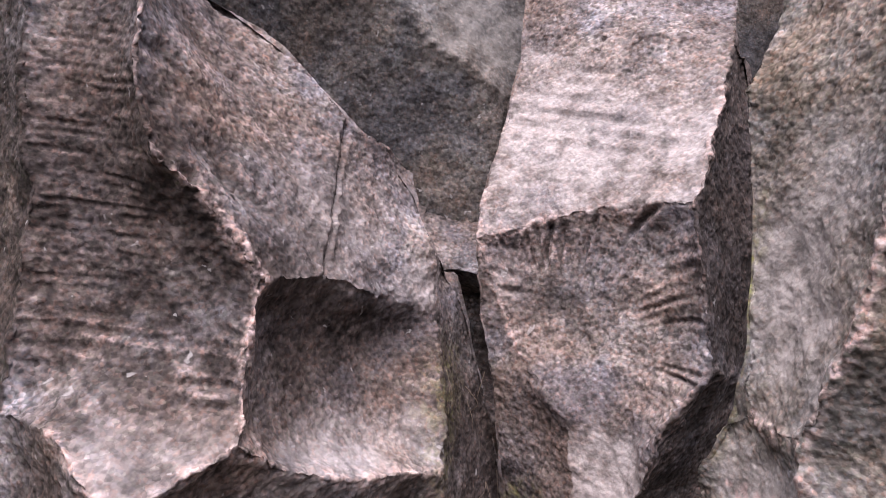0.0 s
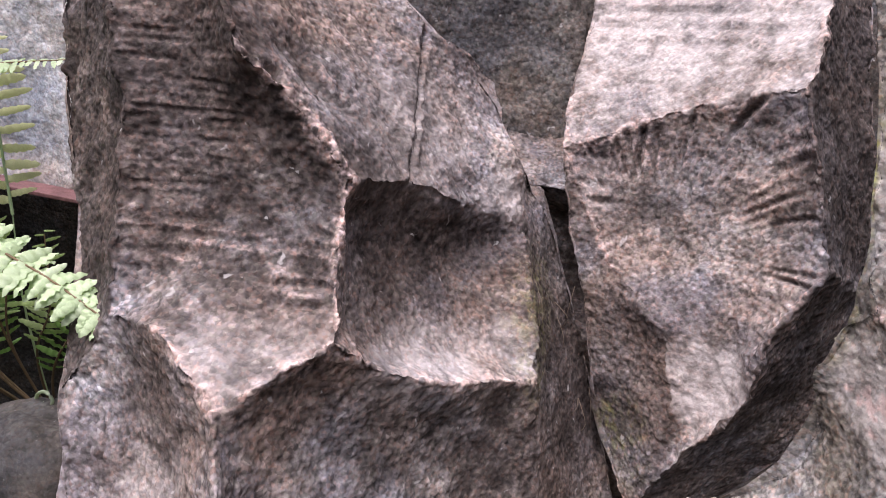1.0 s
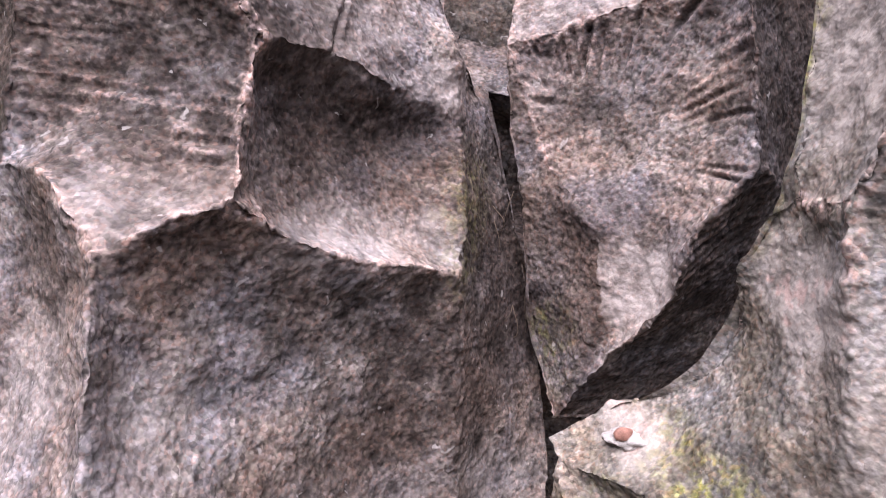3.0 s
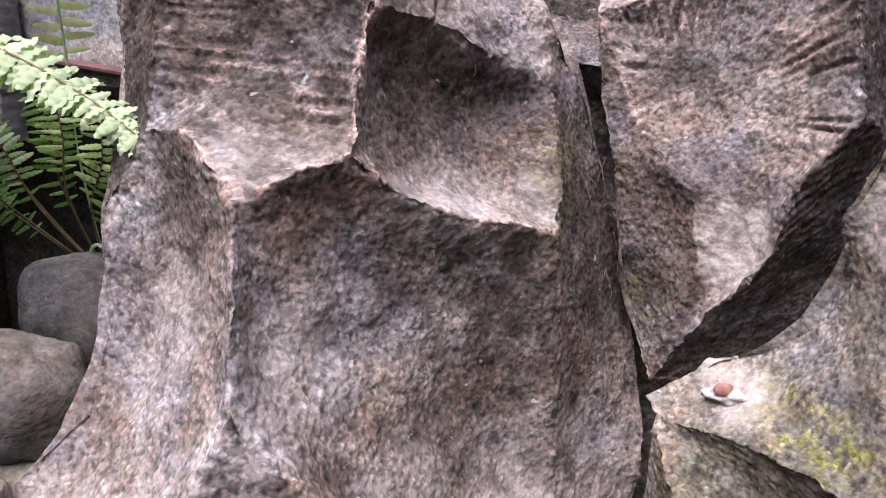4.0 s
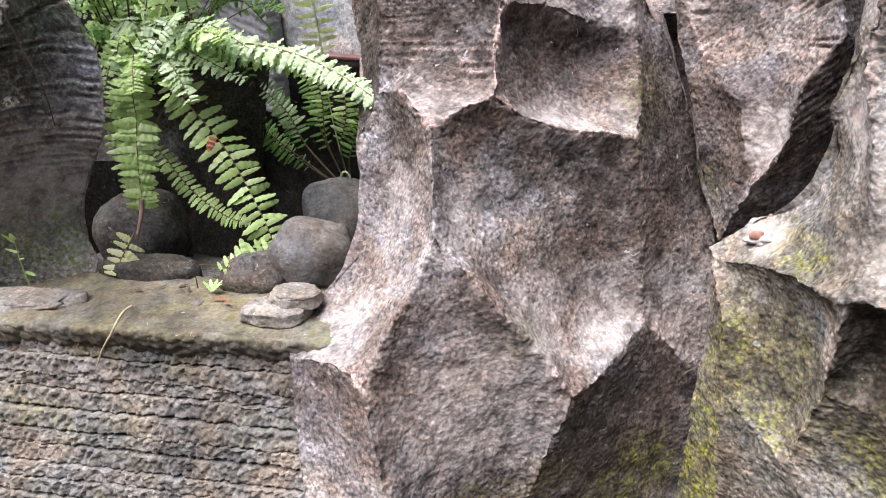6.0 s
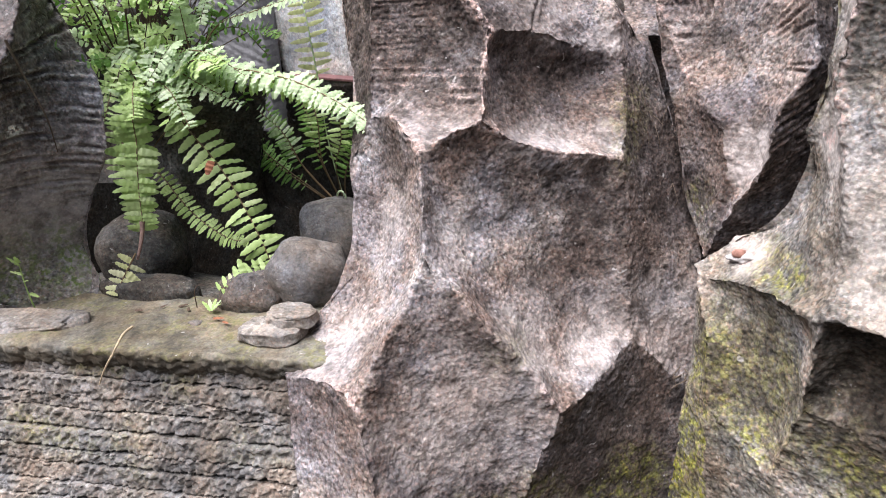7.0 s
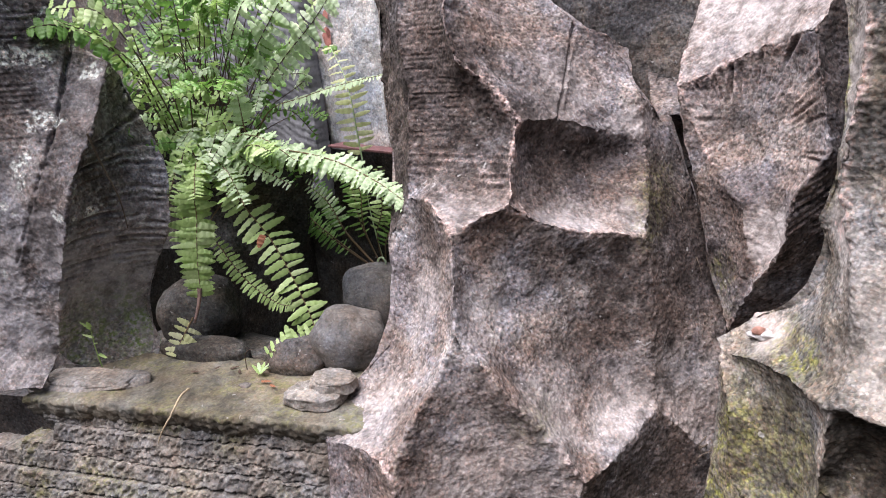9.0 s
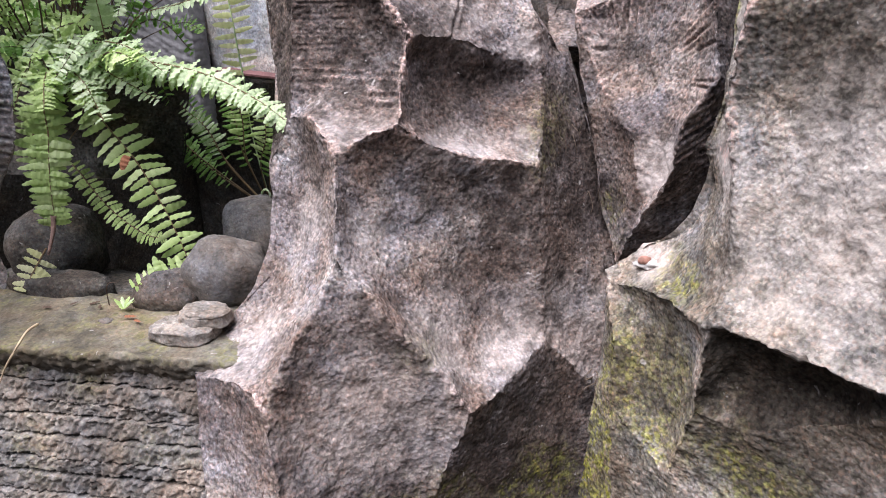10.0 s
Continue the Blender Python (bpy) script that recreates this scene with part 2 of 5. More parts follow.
def between(pts, a, b, i, m):
    """The i-th of m even steps from corner a to corner b, alike from both sides."""
    return pts[a] + (pts[b] - pts[a]) * (i / m) if a < b else pts[b] + (pts[a] - pts[b]) * ((m - i) / m)


VIEW_SIDE = np.array((0.1, -0.6, 1.25))


def carved(name, corners, faces, material, splits=2, back=0.22, floor_z=None, marks=(), pale=(), dark=(), moss=(), worn="", seed=1.0, soft=(), cracks=(), lump=0.004, lichen=(), away=(0, 1, -0.8), grid=0.0090, rugged=1.0, mellow=""):
    """A block of cast stone, hewn into hollow facets. corners: the corners of its ridges; faces: strings of corner
    names with the depth of each facet's hollow in metres; marks: chisel grooves (centre, run, across, spacing, depth,
    reach); pale, dark, moss: tone spots (centre, reach, amount), pale and dark also standing in for light and shade."""
    names = list(corners)
    pts = [np.array(corners[n], dtype=float) for n in names]
    where = {n: i for i, n in enumerate(names)}
    polys, hollow = [], []
    for text, depth in faces:
        loop = [where[n] for n in text.split()]
        c = np.mean([pts[i] for i in loop], axis=0)
        normal = sum(np.cross(pts[loop[i]] - c, pts[loop[(i + 1) % len(loop)]] - c) for i in range(len(loop)))
        if normal @ (VIEW_SIDE - c) < 0:
            loop = loop[::-1]
        polys.append(loop)
        hollow.append(depth)
    seen = {}
    for loop in polys:
        for a, b in zip(loop, loop[1:] + loop[:1]):
            seen[(min(a, b), max(a, b))] = seen.get((min(a, b), max(a, b)), 0) + 1
    centre = np.mean(pts, axis=0)
    behind, below, tucked = {}, {}, {}
    front = len(polys)
    for loop in polys[:front]:
        for a, b in zip(loop, loop[1:] + loop[:1]):
            if seen[(min(a, b), max(a, b))] > 1:
                continue
            low = floor_z is not None and max(pts[a][2], pts[b][2]) < floor_z
            out = (pts[a] + pts[b]) / 2 - centre
            under = out[2] < -0.75 * np.linalg.norm(out[[0, 2]])
            store = below if low else tucked if under else behind
            for i in (a, b):
                if i not in store:
                    store[i] = len(pts)
                    drop = np.array((pts[i][0], pts[i][1] + 0.02, -0.02))
                    pts.append(drop if low else pts[i] + back * np.array((away[0], away[1], 0.25 if under else away[2])) + 0.04 * (centre - pts[i]))
            polys.append([b, a, store[a], store[b]])
            hollow.append(0.0)
    pts = np.array(pts)
    # an even mesh of small triangles on every facet, and strips of them on the hidden sides
    verts, tris, owner, lines = [], [], [], []
    for k, loop in enumerate(polys):
        along = [max(1, int(math.ceil(np.linalg.norm(pts[a] - pts[b]) / grid))) for a, b in zip(loop, loop[1:] + loop[:1])]
        base = len(verts)
        if k < front:
            edge = []
            for a, b, m in zip(loop, loop[1:] + loop[:1], along):
                edge += [between(pts, a, b, i, m) for i in range(m)]
                if frozenset((names[a], names[b])) not in soft:
                    lines += [(base + len(edge) - m + i, base + (len(edge) - m + i + 1)) for i in range(m)]
            edge = np.array(edge)
            lines = [(p, base if q == base + len(edge) else q) for p, q in lines]
            c = edge.mean(axis=0)
            up = np.cross(edge - c, np.roll(edge, -1, axis=0) - c).sum(axis=0)
            up /= np.linalg.norm(up)
            ax = np.cross(up, (0, 0, 1) if abs(up[2]) < 0.9 else (0, 1, 0))
            ax /= np.linalg.norm(ax)
            ay = np.cross(up, ax)
            flat = np.stack([(edge - c) @ ax, (edge - c) @ ay], 1)
            lo, hi = flat.min(axis=0), flat.max(axis=0)
            gx, gy = np.meshgrid(np.arange(lo[0], hi[0], grid), np.arange(lo[1], hi[1], grid * 0.866))
            gx[1::2] += grid / 2
            inner = np.stack([gx.ravel(), gy.ravel()], 1)
            nxt = np.roll(flat, -1, axis=0)
            within = np.zeros(len(inner), bool)
            for (x0, y0), (x1, y1) in zip(flat, nxt):
                if y0 != y1:
                    within ^= ((y0 > inner[:, 1]) != (y1 > inner[:, 1])) & (inner[:, 0] < (x1 - x0) * (inner[:, 1] - y0) / (y1 - y0) + x0)
            inner = inner[within & (to_segments(inner, flat, nxt) > 0.5 * grid)]
            w = 1 / np.maximum(((inner[:, None] - flat[None]) ** 2).sum(axis=2), 1e-8) ** 1.5
            high = (w @ ((edge - c) @ up)) / w.sum(axis=1) if len(inner) else np.zeros(0)
            every = np.concatenate([flat, inner])
            ring = [(i, (i + 1) % len(edge)) for i in range(len(edge))]
            got = geometry.delaunay_2d_cdt([Vector(p) for p in every.tolist()], ring, [], 1, 1e-7)
            source = [o[0] if o else -1 for o in got[3]]
            verts += edge.tolist() + (c + np.outer(inner[:, 0], ax) + np.outer(inner[:, 1], ay) + np.outer(high, up)).tolist()
            turned = np.dot(np.cross(ax, ay), up) < 0
            for face in got[2]:
                t3 = [source[i] for i in face]
                if min(t3) >= 0:
                    tris.append(tuple(base + i for i in (t3[::-1] if turned else t3)))
                    owner.append(k)
        else:
            m, deep = along[0], 8
            for j in range(deep + 1):
                for i in range(m + 1):
                    verts.append(between(pts, loop[0], loop[1], i, m) * (1 - j / deep) + between(pts, loop[3], loop[2], i, m) * (j / deep))
            for j in range(deep):
                for i in range(m):
                    q = base + j * (m + 1) + i
                    tris += [(q, q + 1, q + m + 2), (q, q + m + 2, q + m + 1)]
                    owner += [k, k]
    verts, tris, owner = np.array([tuple(p) for p in verts]), np.array(tris), np.array(owner)
    _, first, back_to = np.unique(np.round(verts, 5), axis=0, return_index=True, return_inverse=True)
    back_to = back_to.ravel()
    v, f, lines = verts[first], back_to[tris], np.sort(back_to[np.array(lines)], axis=1)
    keep = (f[:, 0] != f[:, 1]) & (f[:, 1] != f[:, 2]) & (f[:, 2] != f[:, 0])
    f, owner = f[keep], owner[keep]
    for step in range(splits + 1):
        free = np.ones(len(v), bool)
        free[lines.ravel()] = False
        if step == splits:
            free[np.unique(f[owner >= front])] = False
        v = relax(v, f, free, (400, 24, 8, 4)[step])
        if step == splits:
            break
        rest, rest_owner = f[:0], owner[:0]
        if step == splits - 1:
            rest, rest_owner = f[owner >= front], owner[owner >= front]
            f, owner = f[owner < front], owner[owner < front]
        e = np.sort(np.concatenate([f[:, [0, 1]], f[:, [1, 2]], f[:, [2, 0]]]), axis=1)
        code = e[:, 0].astype(np.int64) * 10000000 + e[:, 1]
        uniq, inv = np.unique(code, return_inverse=True)
        inv = inv.ravel()
        ends = np.stack([uniq // 10000000, uniq % 10000000], 1)
        mid = inv.reshape(3, -1).T + len(v)
        line_code = np.unique(lines[:, 0].astype(np.int64) * 10000000 + lines[:, 1])
        line_code = line_code[np.isin(line_code, uniq)]
        at = np.searchsorted(uniq, line_code)
        lines = np.concatenate([np.stack([ends[at][:, 0], at + len(v)], 1), np.stack([ends[at][:, 1], at + len(v)], 1)])
        v = np.concatenate([v, v[ends].mean(axis=1)])
        f = np.concatenate([np.stack([f[:, 0], mid[:, 0], mid[:, 2]], 1), np.stack([mid[:, 0], f[:, 1], mid[:, 1]], 1),
                            np.stack([mid[:, 2], mid[:, 1], f[:, 2]], 1), mid, rest])
        owner = np.concatenate([np.tile(owner, 4), rest_owner])
    # hollow out the facets, and note how near each vertex lies to a ridge
    near, rim = np.full(len(v), 9.0), np.full(len(v), 9.0)
    worn_edges = {frozenset(pair.split("-")) for pair in worn.split()}
    fn = np.cross(v[f[:, 1]] - v[f[:, 0]], v[f[:, 2]] - v[f[:, 0]])
    norm = [fn[owner == k].sum(axis=0) for k in range(len(polys))]
    norm = [m / max(np.linalg.norm(m), 1e-12) for m in norm]
    shift = np.zeros_like(v)
    for k in range(front):
        ids = np.unique(f[owner == k])
        loop = polys[k]
        pairs = [(a, b) for a, b in zip(loop, loop[1:] + loop[:1])]
        hard = [(a, b) for a, b in pairs if frozenset((names[a], names[b])) not in soft]
        d = to_segments(v[ids], [pts[a] for a, b in hard], [pts[b] for a, b in hard])
        rim[ids] = np.minimum(rim[ids], d)
        spots = np.concatenate([between(pts, a, b, 0, 1) + (pts[b] - pts[a]) * ((np.arange(m) + 0.5) / m)[:, None] for a, b in hard
                                for m in [max(1, int(np.linalg.norm(pts[a] - pts[b]) / 0.005))]])
        pull = np.zeros(len(ids))
        for at in spots:
            pull += 1 / np.maximum(((v[ids] - at) ** 2).sum(axis=1), 1.6e-5) ** 1.5
        deep = np.where(d < 1e-5, 0, pull ** -0.5)
        deep = np.minimum(deep / max(deep.max(), 1e-9), d / max(0.3 * d.max(), 1e-9))
        shift[ids] -= np.outer(hollow[k] * (1 - (1 - deep) ** 1.9), norm[k])
        proud = [(a, b) for a, b in hard if frozenset((names[a], names[b])) in worn_edges]
        if proud:
            near[ids] = np.minimum(near[ids], to_segments(v[ids], [pts[a] for a, b in proud], [pts[b] for a, b in proud]))
    v += shift
    if mellow:
        pairs = [[np.array(corners[n], dtype=float) for n in pair.split("-")] for pair in mellow.split()]
        close = to_segments(v, [p[0] for p in pairs], [p[1] for p in pairs]) < 0.022
        close[np.unique(f[owner >= front])] = False
        ids, local = np.unique(f[close[f].any(axis=1)], return_inverse=True)
        v[ids] = relax(v[ids], local.reshape(-1, 3), close[ids], 90, 0.6)
    # uneven ridges and faces
    fronts = np.zeros(len(v), bool)
    fronts[np.unique(f[owner < front])] = True
    big, mid, fine = noise_of(v, 14, seed), noise_of(v, 45, seed + 5), noise_of(v, 120, seed + 9)
    side = noise_of(v, 30, seed + 20)
    nrm = vertex_normals(v, f)
    v = relax(v, f, fronts & (rim < 0.012), 3, 0.5)
    v += nrm * (lump * big + 0.0018 * mid + 0.0009 * fine)[:, None]
    v += nrm * ((0.0016 * fine + 0.0012 * mid) * np.exp(-rim / 0.006))[:, None]
    v += np.stack([0.0025 * side, 0 * side, 0.0025 * noise_of(v, 30, seed + 33)], 1)
    v += np.stack([0.0026 * noise_of(v, 75, seed + 40) + 0.0016 * noise_of(v, 190, seed + 41), 0 * side, 0.0026 * noise_of(v, 75, seed + 43) + 0.0016 * noise_of(v, 190, seed + 44)], 1) * np.exp(-rim / 0.006)[:, None]
    inside = [np.zeros(len(v), bool) for _ in range(front)]
    for k in range(front):
        inside[k][np.unique(f[owner == k])] = True
    groove_dark, ridge_pale = np.zeros(len(v)), np.zeros(len(v))
    for k, at, run, across, spacing, depth, reach in marks:
        q = v - np.array(at)
        u, w = q @ (np.array(run) / np.linalg.norm(run)), q @ (np.array(across) / np.linalg.norm(across))
        if spacing > 0:
            fade = np.clip(1.2 - 1.2 * np.abs(u / reach[0]) ** 2, 0, 1) * np.clip(1.2 - 1.2 * np.abs(w / reach[1]) ** 2, 0, 1)
            phase = (w + 0.0016 * side + 0.0008 * mid) / spacing
        else:
            # strokes that fan out from a middle: reach holds the inner and outer radius
            r = np.hypot(u, w)
            fade = np.clip((r - reach[0]) / 0.012, 0, 1) * np.clip((reach[1] - r) / 0.006, 0, 1) * (w > -0.45 * r)
            phase = np.arctan2(w, u) / -spacing + 0.12 * side + 0.06 * mid
            u = r
        line = np.floor(phase)
        hit = np.sin(line * 12.9898 + 4.1) * 43758.5453
        hit = hit - np.floor(hit)
        groove = np.clip(1 - np.abs((phase - line) * 2 - 1 + 0.5 * (hit - 0.5)) * 1.35, 0, 1) ** 0.8
        stroke = noise_of(np.stack([u * 26, line * 3.7, line * 0.0], 1), 1.0, seed + 50)
        groove *= np.clip(0.25 + 1.0 * hit + 0.4 * big, 0, 1.1) * np.clip(0.6 + 2.2 * stroke + 0.5 * mid, 0.0, 1.2)
        v -= nrm * (depth * fade * groove * inside[k] * np.clip(rim / 0.007, 0.15, 1))[:, None]
        bite = min(1.0, depth / 0.003)
        # grooves toned darker, the stone between them paler
        groove_dark = np.maximum(groove_dark, 0.5 * bite * fade * np.clip(groove * 1.3, 0, 1) * inside[k])
        ridge_pale = np.maximum(ridge_pale, 0.6 * bite * fade * np.clip(0.45 - groove, 0, 1) * np.clip(0.6 + 2 * stroke + mid, 0, 1.4) * inside[k])
    for a, b, width, depth in cracks:
        d = to_segments(v, [np.array(corners[a])], [np.array(corners[b])]) + 0.002 * mid
        v -= nrm * (depth * np.clip(1 - np.abs(d) / width, 0, 1))[:, None]
    v = relax(v, f, fronts, 1, 0.15)
    # pale and dark carry painted light and shade besides real staining
    tones = []
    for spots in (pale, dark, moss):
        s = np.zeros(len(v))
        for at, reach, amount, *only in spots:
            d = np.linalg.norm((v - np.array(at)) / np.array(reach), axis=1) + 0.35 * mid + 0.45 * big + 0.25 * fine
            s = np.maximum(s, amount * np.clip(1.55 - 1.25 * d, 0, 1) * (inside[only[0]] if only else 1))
        tones.append(s)
    tones[1] = np.maximum(tones[1], groove_dark)
    wear = np.clip(1.15 - near / (0.0058 + 0.004 * np.clip(mid + 0.3, 0, 1)), 0, 1) * np.clip(0.65 + 0.9 * big + 0.5 * mid, 0, 1) * fronts
    wear = np.maximum(wear, ridge_pale)
    for at, reach in lichen:
        d = np.linalg.norm((v - np.array(at)) / np.array(reach), axis=1) + 0.7 * mid + 0.9 * fine + 0.5 * side
        wear = np.maximum(wear, np.clip((0.75 - d) * 5, 0, 1))
    coarse_grain, fine_grain = noise_of(v, 200, seed + 60), noise_of(v, 430, seed + 70)
    grain = (0.0010 * coarse_grain + 0.0006 * fine_grain) * fronts * (1 - 0.7 * tones[0]) * rugged
    v += nrm * grain[:, None]
    cavity = np.clip(-1.1 * coarse_grain - 0.9 * fine_grain - 0.1, 0, 1) * fronts * (1 - 0.6 * tones[0])
    ob = part(name, mesh_from(name, v, f, (("cavity", cavity), ("wear", wear), ("pale", tones[0]), ("dark", tones[1]), ("moss", tones[2]))), material)
    return ob


def rounded(name, centre, radii, material, seed=1.0, rough=0.12, flat=0.0, turn=0.0, grid=48, blunt=0.9):
    """A rounded field stone, uneven, flattened underneath."""
    bm = bmesh.new()
    bmesh.ops.create_uvsphere(bm, u_segments=grid, v_segments=grid // 2, radius=1.0)
    m = Matrix.Rotation(turn, 3, "Z")
    for w in bm.verts:
        p = w.co.copy()
        k = 1 + rough * noise.noise(p * 1.3 + Vector((seed, seed * 2, 0))) + 0.3 * rough * noise.noise(p * 5 + Vector((0, seed, seed)))
        if blunt < 0.9:
            out = math.hypot(p.x, p.y)
            p = Vector((p.x * max(out, 1e-6) ** (blunt - 1), p.y * max(out, 1e-6) ** (blunt - 1), math.copysign(abs(p.z) ** blunt, p.z)))
        p *= k
        p.z = max(p.z, -1 + flat)
        p = Vector((abs(p.x) ** 0.9 * math.copysign(1, p.x) * radii[0], abs(p.y) ** 0.9 * math.copysign(1, p.y) * radii[1], p.z * radii[2]))
        p += 0.0012 * noise.noise(p * 160 + Vector((seed, 0, 0))) * w.normal
        w.co = m @ p + Vector(centre)
    for face in bm.faces:
        face.smooth = True
    me = bpy.data.meshes.new(name)
    bm.to_mesh(me)
    bm.free()
    return part(name, me, material)


def box_mesh(name, lo, hi, bevel=0.004):
    bm = bmesh.new()
    bmesh.ops.create_cube(bm, size=1.0)
    for w in bm.verts:
        w.co = Vector([lo[i] + (w.co[i] + 0.5) * (hi[i] - lo[i]) for i in range(3)])
    if bevel:
        bmesh.ops.bevel(bm, geom=bm.edges[:], offset=bevel, segments=2, profile=0.6, affect="EDGES")
    me = bpy.data.meshes.new(name)
    bm.to_mesh(me)
    bm.free()
    return me


def tube(name, path, radius, material, parent=None, label="", sides=6, taper=0.4):
    """A thin stalk along a path of points."""
    path = [Vector(p) for p in path]
    v, f = [], []
    for i, p in enumerate(path):
        d = (path[min(i + 1, len(path) - 1)] - path[max(i - 1, 0)]).normalized()
        a = d.orthogonal().normalized()
        b = d.cross(a)
        r = radius * (1 - (1 - taper) * i / max(len(path) - 1, 1))
        v += [p + r * (math.cos(k * 2 * math.pi / sides) * a + math.sin(k * 2 * math.pi / sides) * b) for k in range(sides)]
    for i in range(len(path) - 1):
        f += [(i * sides + k, i * sides + (k + 1) % sides, (i + 1) * sides + (k + 1) % sides, (i + 1) * sides + k) for k in range(sides)]
    return part(name, mesh_from(name, [tuple(p) for p in v], f), material, parent, label)


def spline(points, count):
    """Points along a smooth curve through the given ones."""
    pts = [Vector(p) for p in points]
    ext = [2 * pts[0] - pts[1]] + pts + [2 * pts[-1] - pts[-2]]
    out = []
    for i in range(count):
        s = i / (count - 1) * (len(pts) - 1)
        k = min(int(s), len(pts) - 2)
        t = s - k
        a, b, c, d = ext[k:k + 4]
        out.append(0.5 * (2 * b + (c - a) * t + (2 * a - 5 * b + 4 * c - d) * t * t + (3 * b - a - 3 * c + d) * t ** 3))
    return out


# ---- ground and rear walls ----
def sheet(name, x0, x1, y0, y1, z, cells, material, rise):
    v, f = [], []
    for i in range(cells + 1):
        for j in range(cells + 1):
            p = Vector((x0 + (x1 - x0) * i / cells, y0 + (y1 - y0) * j / cells, z))
            p.z += rise * noise.noise(p * 3)
            v.append(tuple(p))
    for i in range(cells):
        for j in range(cells):
            f.append((i * (cells + 1) + j, (i + 1) * (cells + 1) + j, (i + 1) * (cells + 1) + j + 1, i * (cells + 1) + j + 1))
    return part(name, mesh_from(name, v, f), material)


tagged(sheet("ground", -40, 40, -40, 40, 0.0, 120, SOIL, 0.03), "dark bare garden soil in front of the rock wall", "ground", kind="structure")

# ---- the rocks ----
ROCK_HEAD_BROW = {
    "A": (-0.096, 0.392, 1.149), "AB1": (-0.097, 0.372, 1.109), "B": (-0.089, 0.346, 1.063), "BD1": (-0.066, 0.366, 1.041),
    "BD2": (-0.035, 0.392, 1.023), "BD3": (0.006, 0.43, 1.012), "D": (0.039, 0.454, 1.006), "DE": (0.031, 0.487, 1.056), "E": (0.018, 0.529, 1.104),
    "AE3": (-0.02, 0.497, 1.12), "AE1": (-0.065, 0.443, 1.141), "T": (-0.076, 0.535, 1.245), "T2": (-0.043, 0.56, 1.232), "U": (-0.024, 0.59, 1.21),
    "Z": (0.001, 0.545, 1.161), "Z2": (0.018, 0.59, 1.127), "AR1": (-0.13, 0.385, 1.194), "AR2": (-0.158, 0.365, 1.219), "AR3": (-0.172, 0.372, 1.252),
    "AR4": (-0.18, 0.39, 1.299), "AR5": (-0.191, 0.41, 1.349), "S1": (-0.081, 0.537, 1.252), "S2": (-0.132, 0.53, 1.299),
    "S2b": (-0.161, 0.525, 1.313), "S3": (-0.186, 0.515, 1.322), "S4": (-0.222, 0.48, 1.351),
}
ROCK_HEAD_CHEEK = {
    "LR0": (-0.264, 0.43, 1.328), "LR1": (-0.257, 0.41, 1.251), "LR2": (-0.235, 0.385, 1.179), "LR3": (-0.23, 0.365, 1.093),
    "GL": (-0.227, 0.352, 1.06), "G": (-0.182, 0.322, 1.069), "F": (-0.264, 0.353, 1.003), "C": (-0.138, 0.292, 1.043), "CB": (-0.111, 0.315, 1.054),
    "CH1": (-0.124, 0.262, 1.009), "H": (-0.111, 0.238, 0.949), "F2": (-0.241, 0.325, 0.936), "F3": (-0.239, 0.3, 0.885), "F4": (-0.278, 0.255, 0.838),
    "W": (-0.252, 0.178, 0.82), "I2": (-0.19, 0.163, 0.836), "I": (-0.146, 0.148, 0.832), "HI1": (-0.12, 0.215, 0.914), "HI2": (-0.129, 0.18, 0.885),
    "OS0": (-0.326, 0.47, 1.33), "OS1": (-0.325, 0.47, 1.253), "OS2": (-0.306, 0.44, 1.137), "OS3": (-0.273, 0.4, 1.07),
}
ROCK_HEAD_CHIN = {
    "P1": (-0.05, 0.235, 0.889), "P2": (-0.007, 0.255, 0.83), "K": (0.021, 0.27, 0.782), "JK": (0.05, 0.345, 0.792), "J": (0.064, 0.41, 0.803),
    "DJ1": (0.044, 0.45, 0.933), "DJ2": (0.053, 0.428, 0.87), "Q1": (-0.041, 0.22, 0.6), "Wd": (-0.194, 0.1, 0.661), "Id": (-0.097, 0.1, 0.698),
    "Qb": (0.13, 0.4, 0.477), "L": (0.129, 0.46, 0.711), "X0": (0.030, 0.6, 1.126), "X1": (0.062, 0.585, 1.042), "X2": (0.095, 0.562, 0.952),
    "X3": (0.118, 0.535, 0.876), "X4": (0.133, 0.5, 0.815),
}
ROCK_WEDGE_CROWN = {
    "M": (0.041, 0.576, 1.163), "ME1": (0.083, 0.575, 1.18), "ME2": (0.117, 0.56, 1.199), "ME3": (0.157, 0.535, 1.213), "V1": (0.19, 0.485, 1.227),
    "N1": (0.042, 0.6, 1.2), "N2": (0.06, 0.64, 1.272), "N3": (0.069, 0.68, 1.357), "N4": (0.054, 0.74, 1.467), "O1": (0.203, 0.5, 1.251),
    "O2": (0.22, 0.545, 1.319), "O3": (0.23, 0.57, 1.355), "O4": (0.167, 0.6, 1.36), "O5": (0.255, 0.66, 1.473),
}
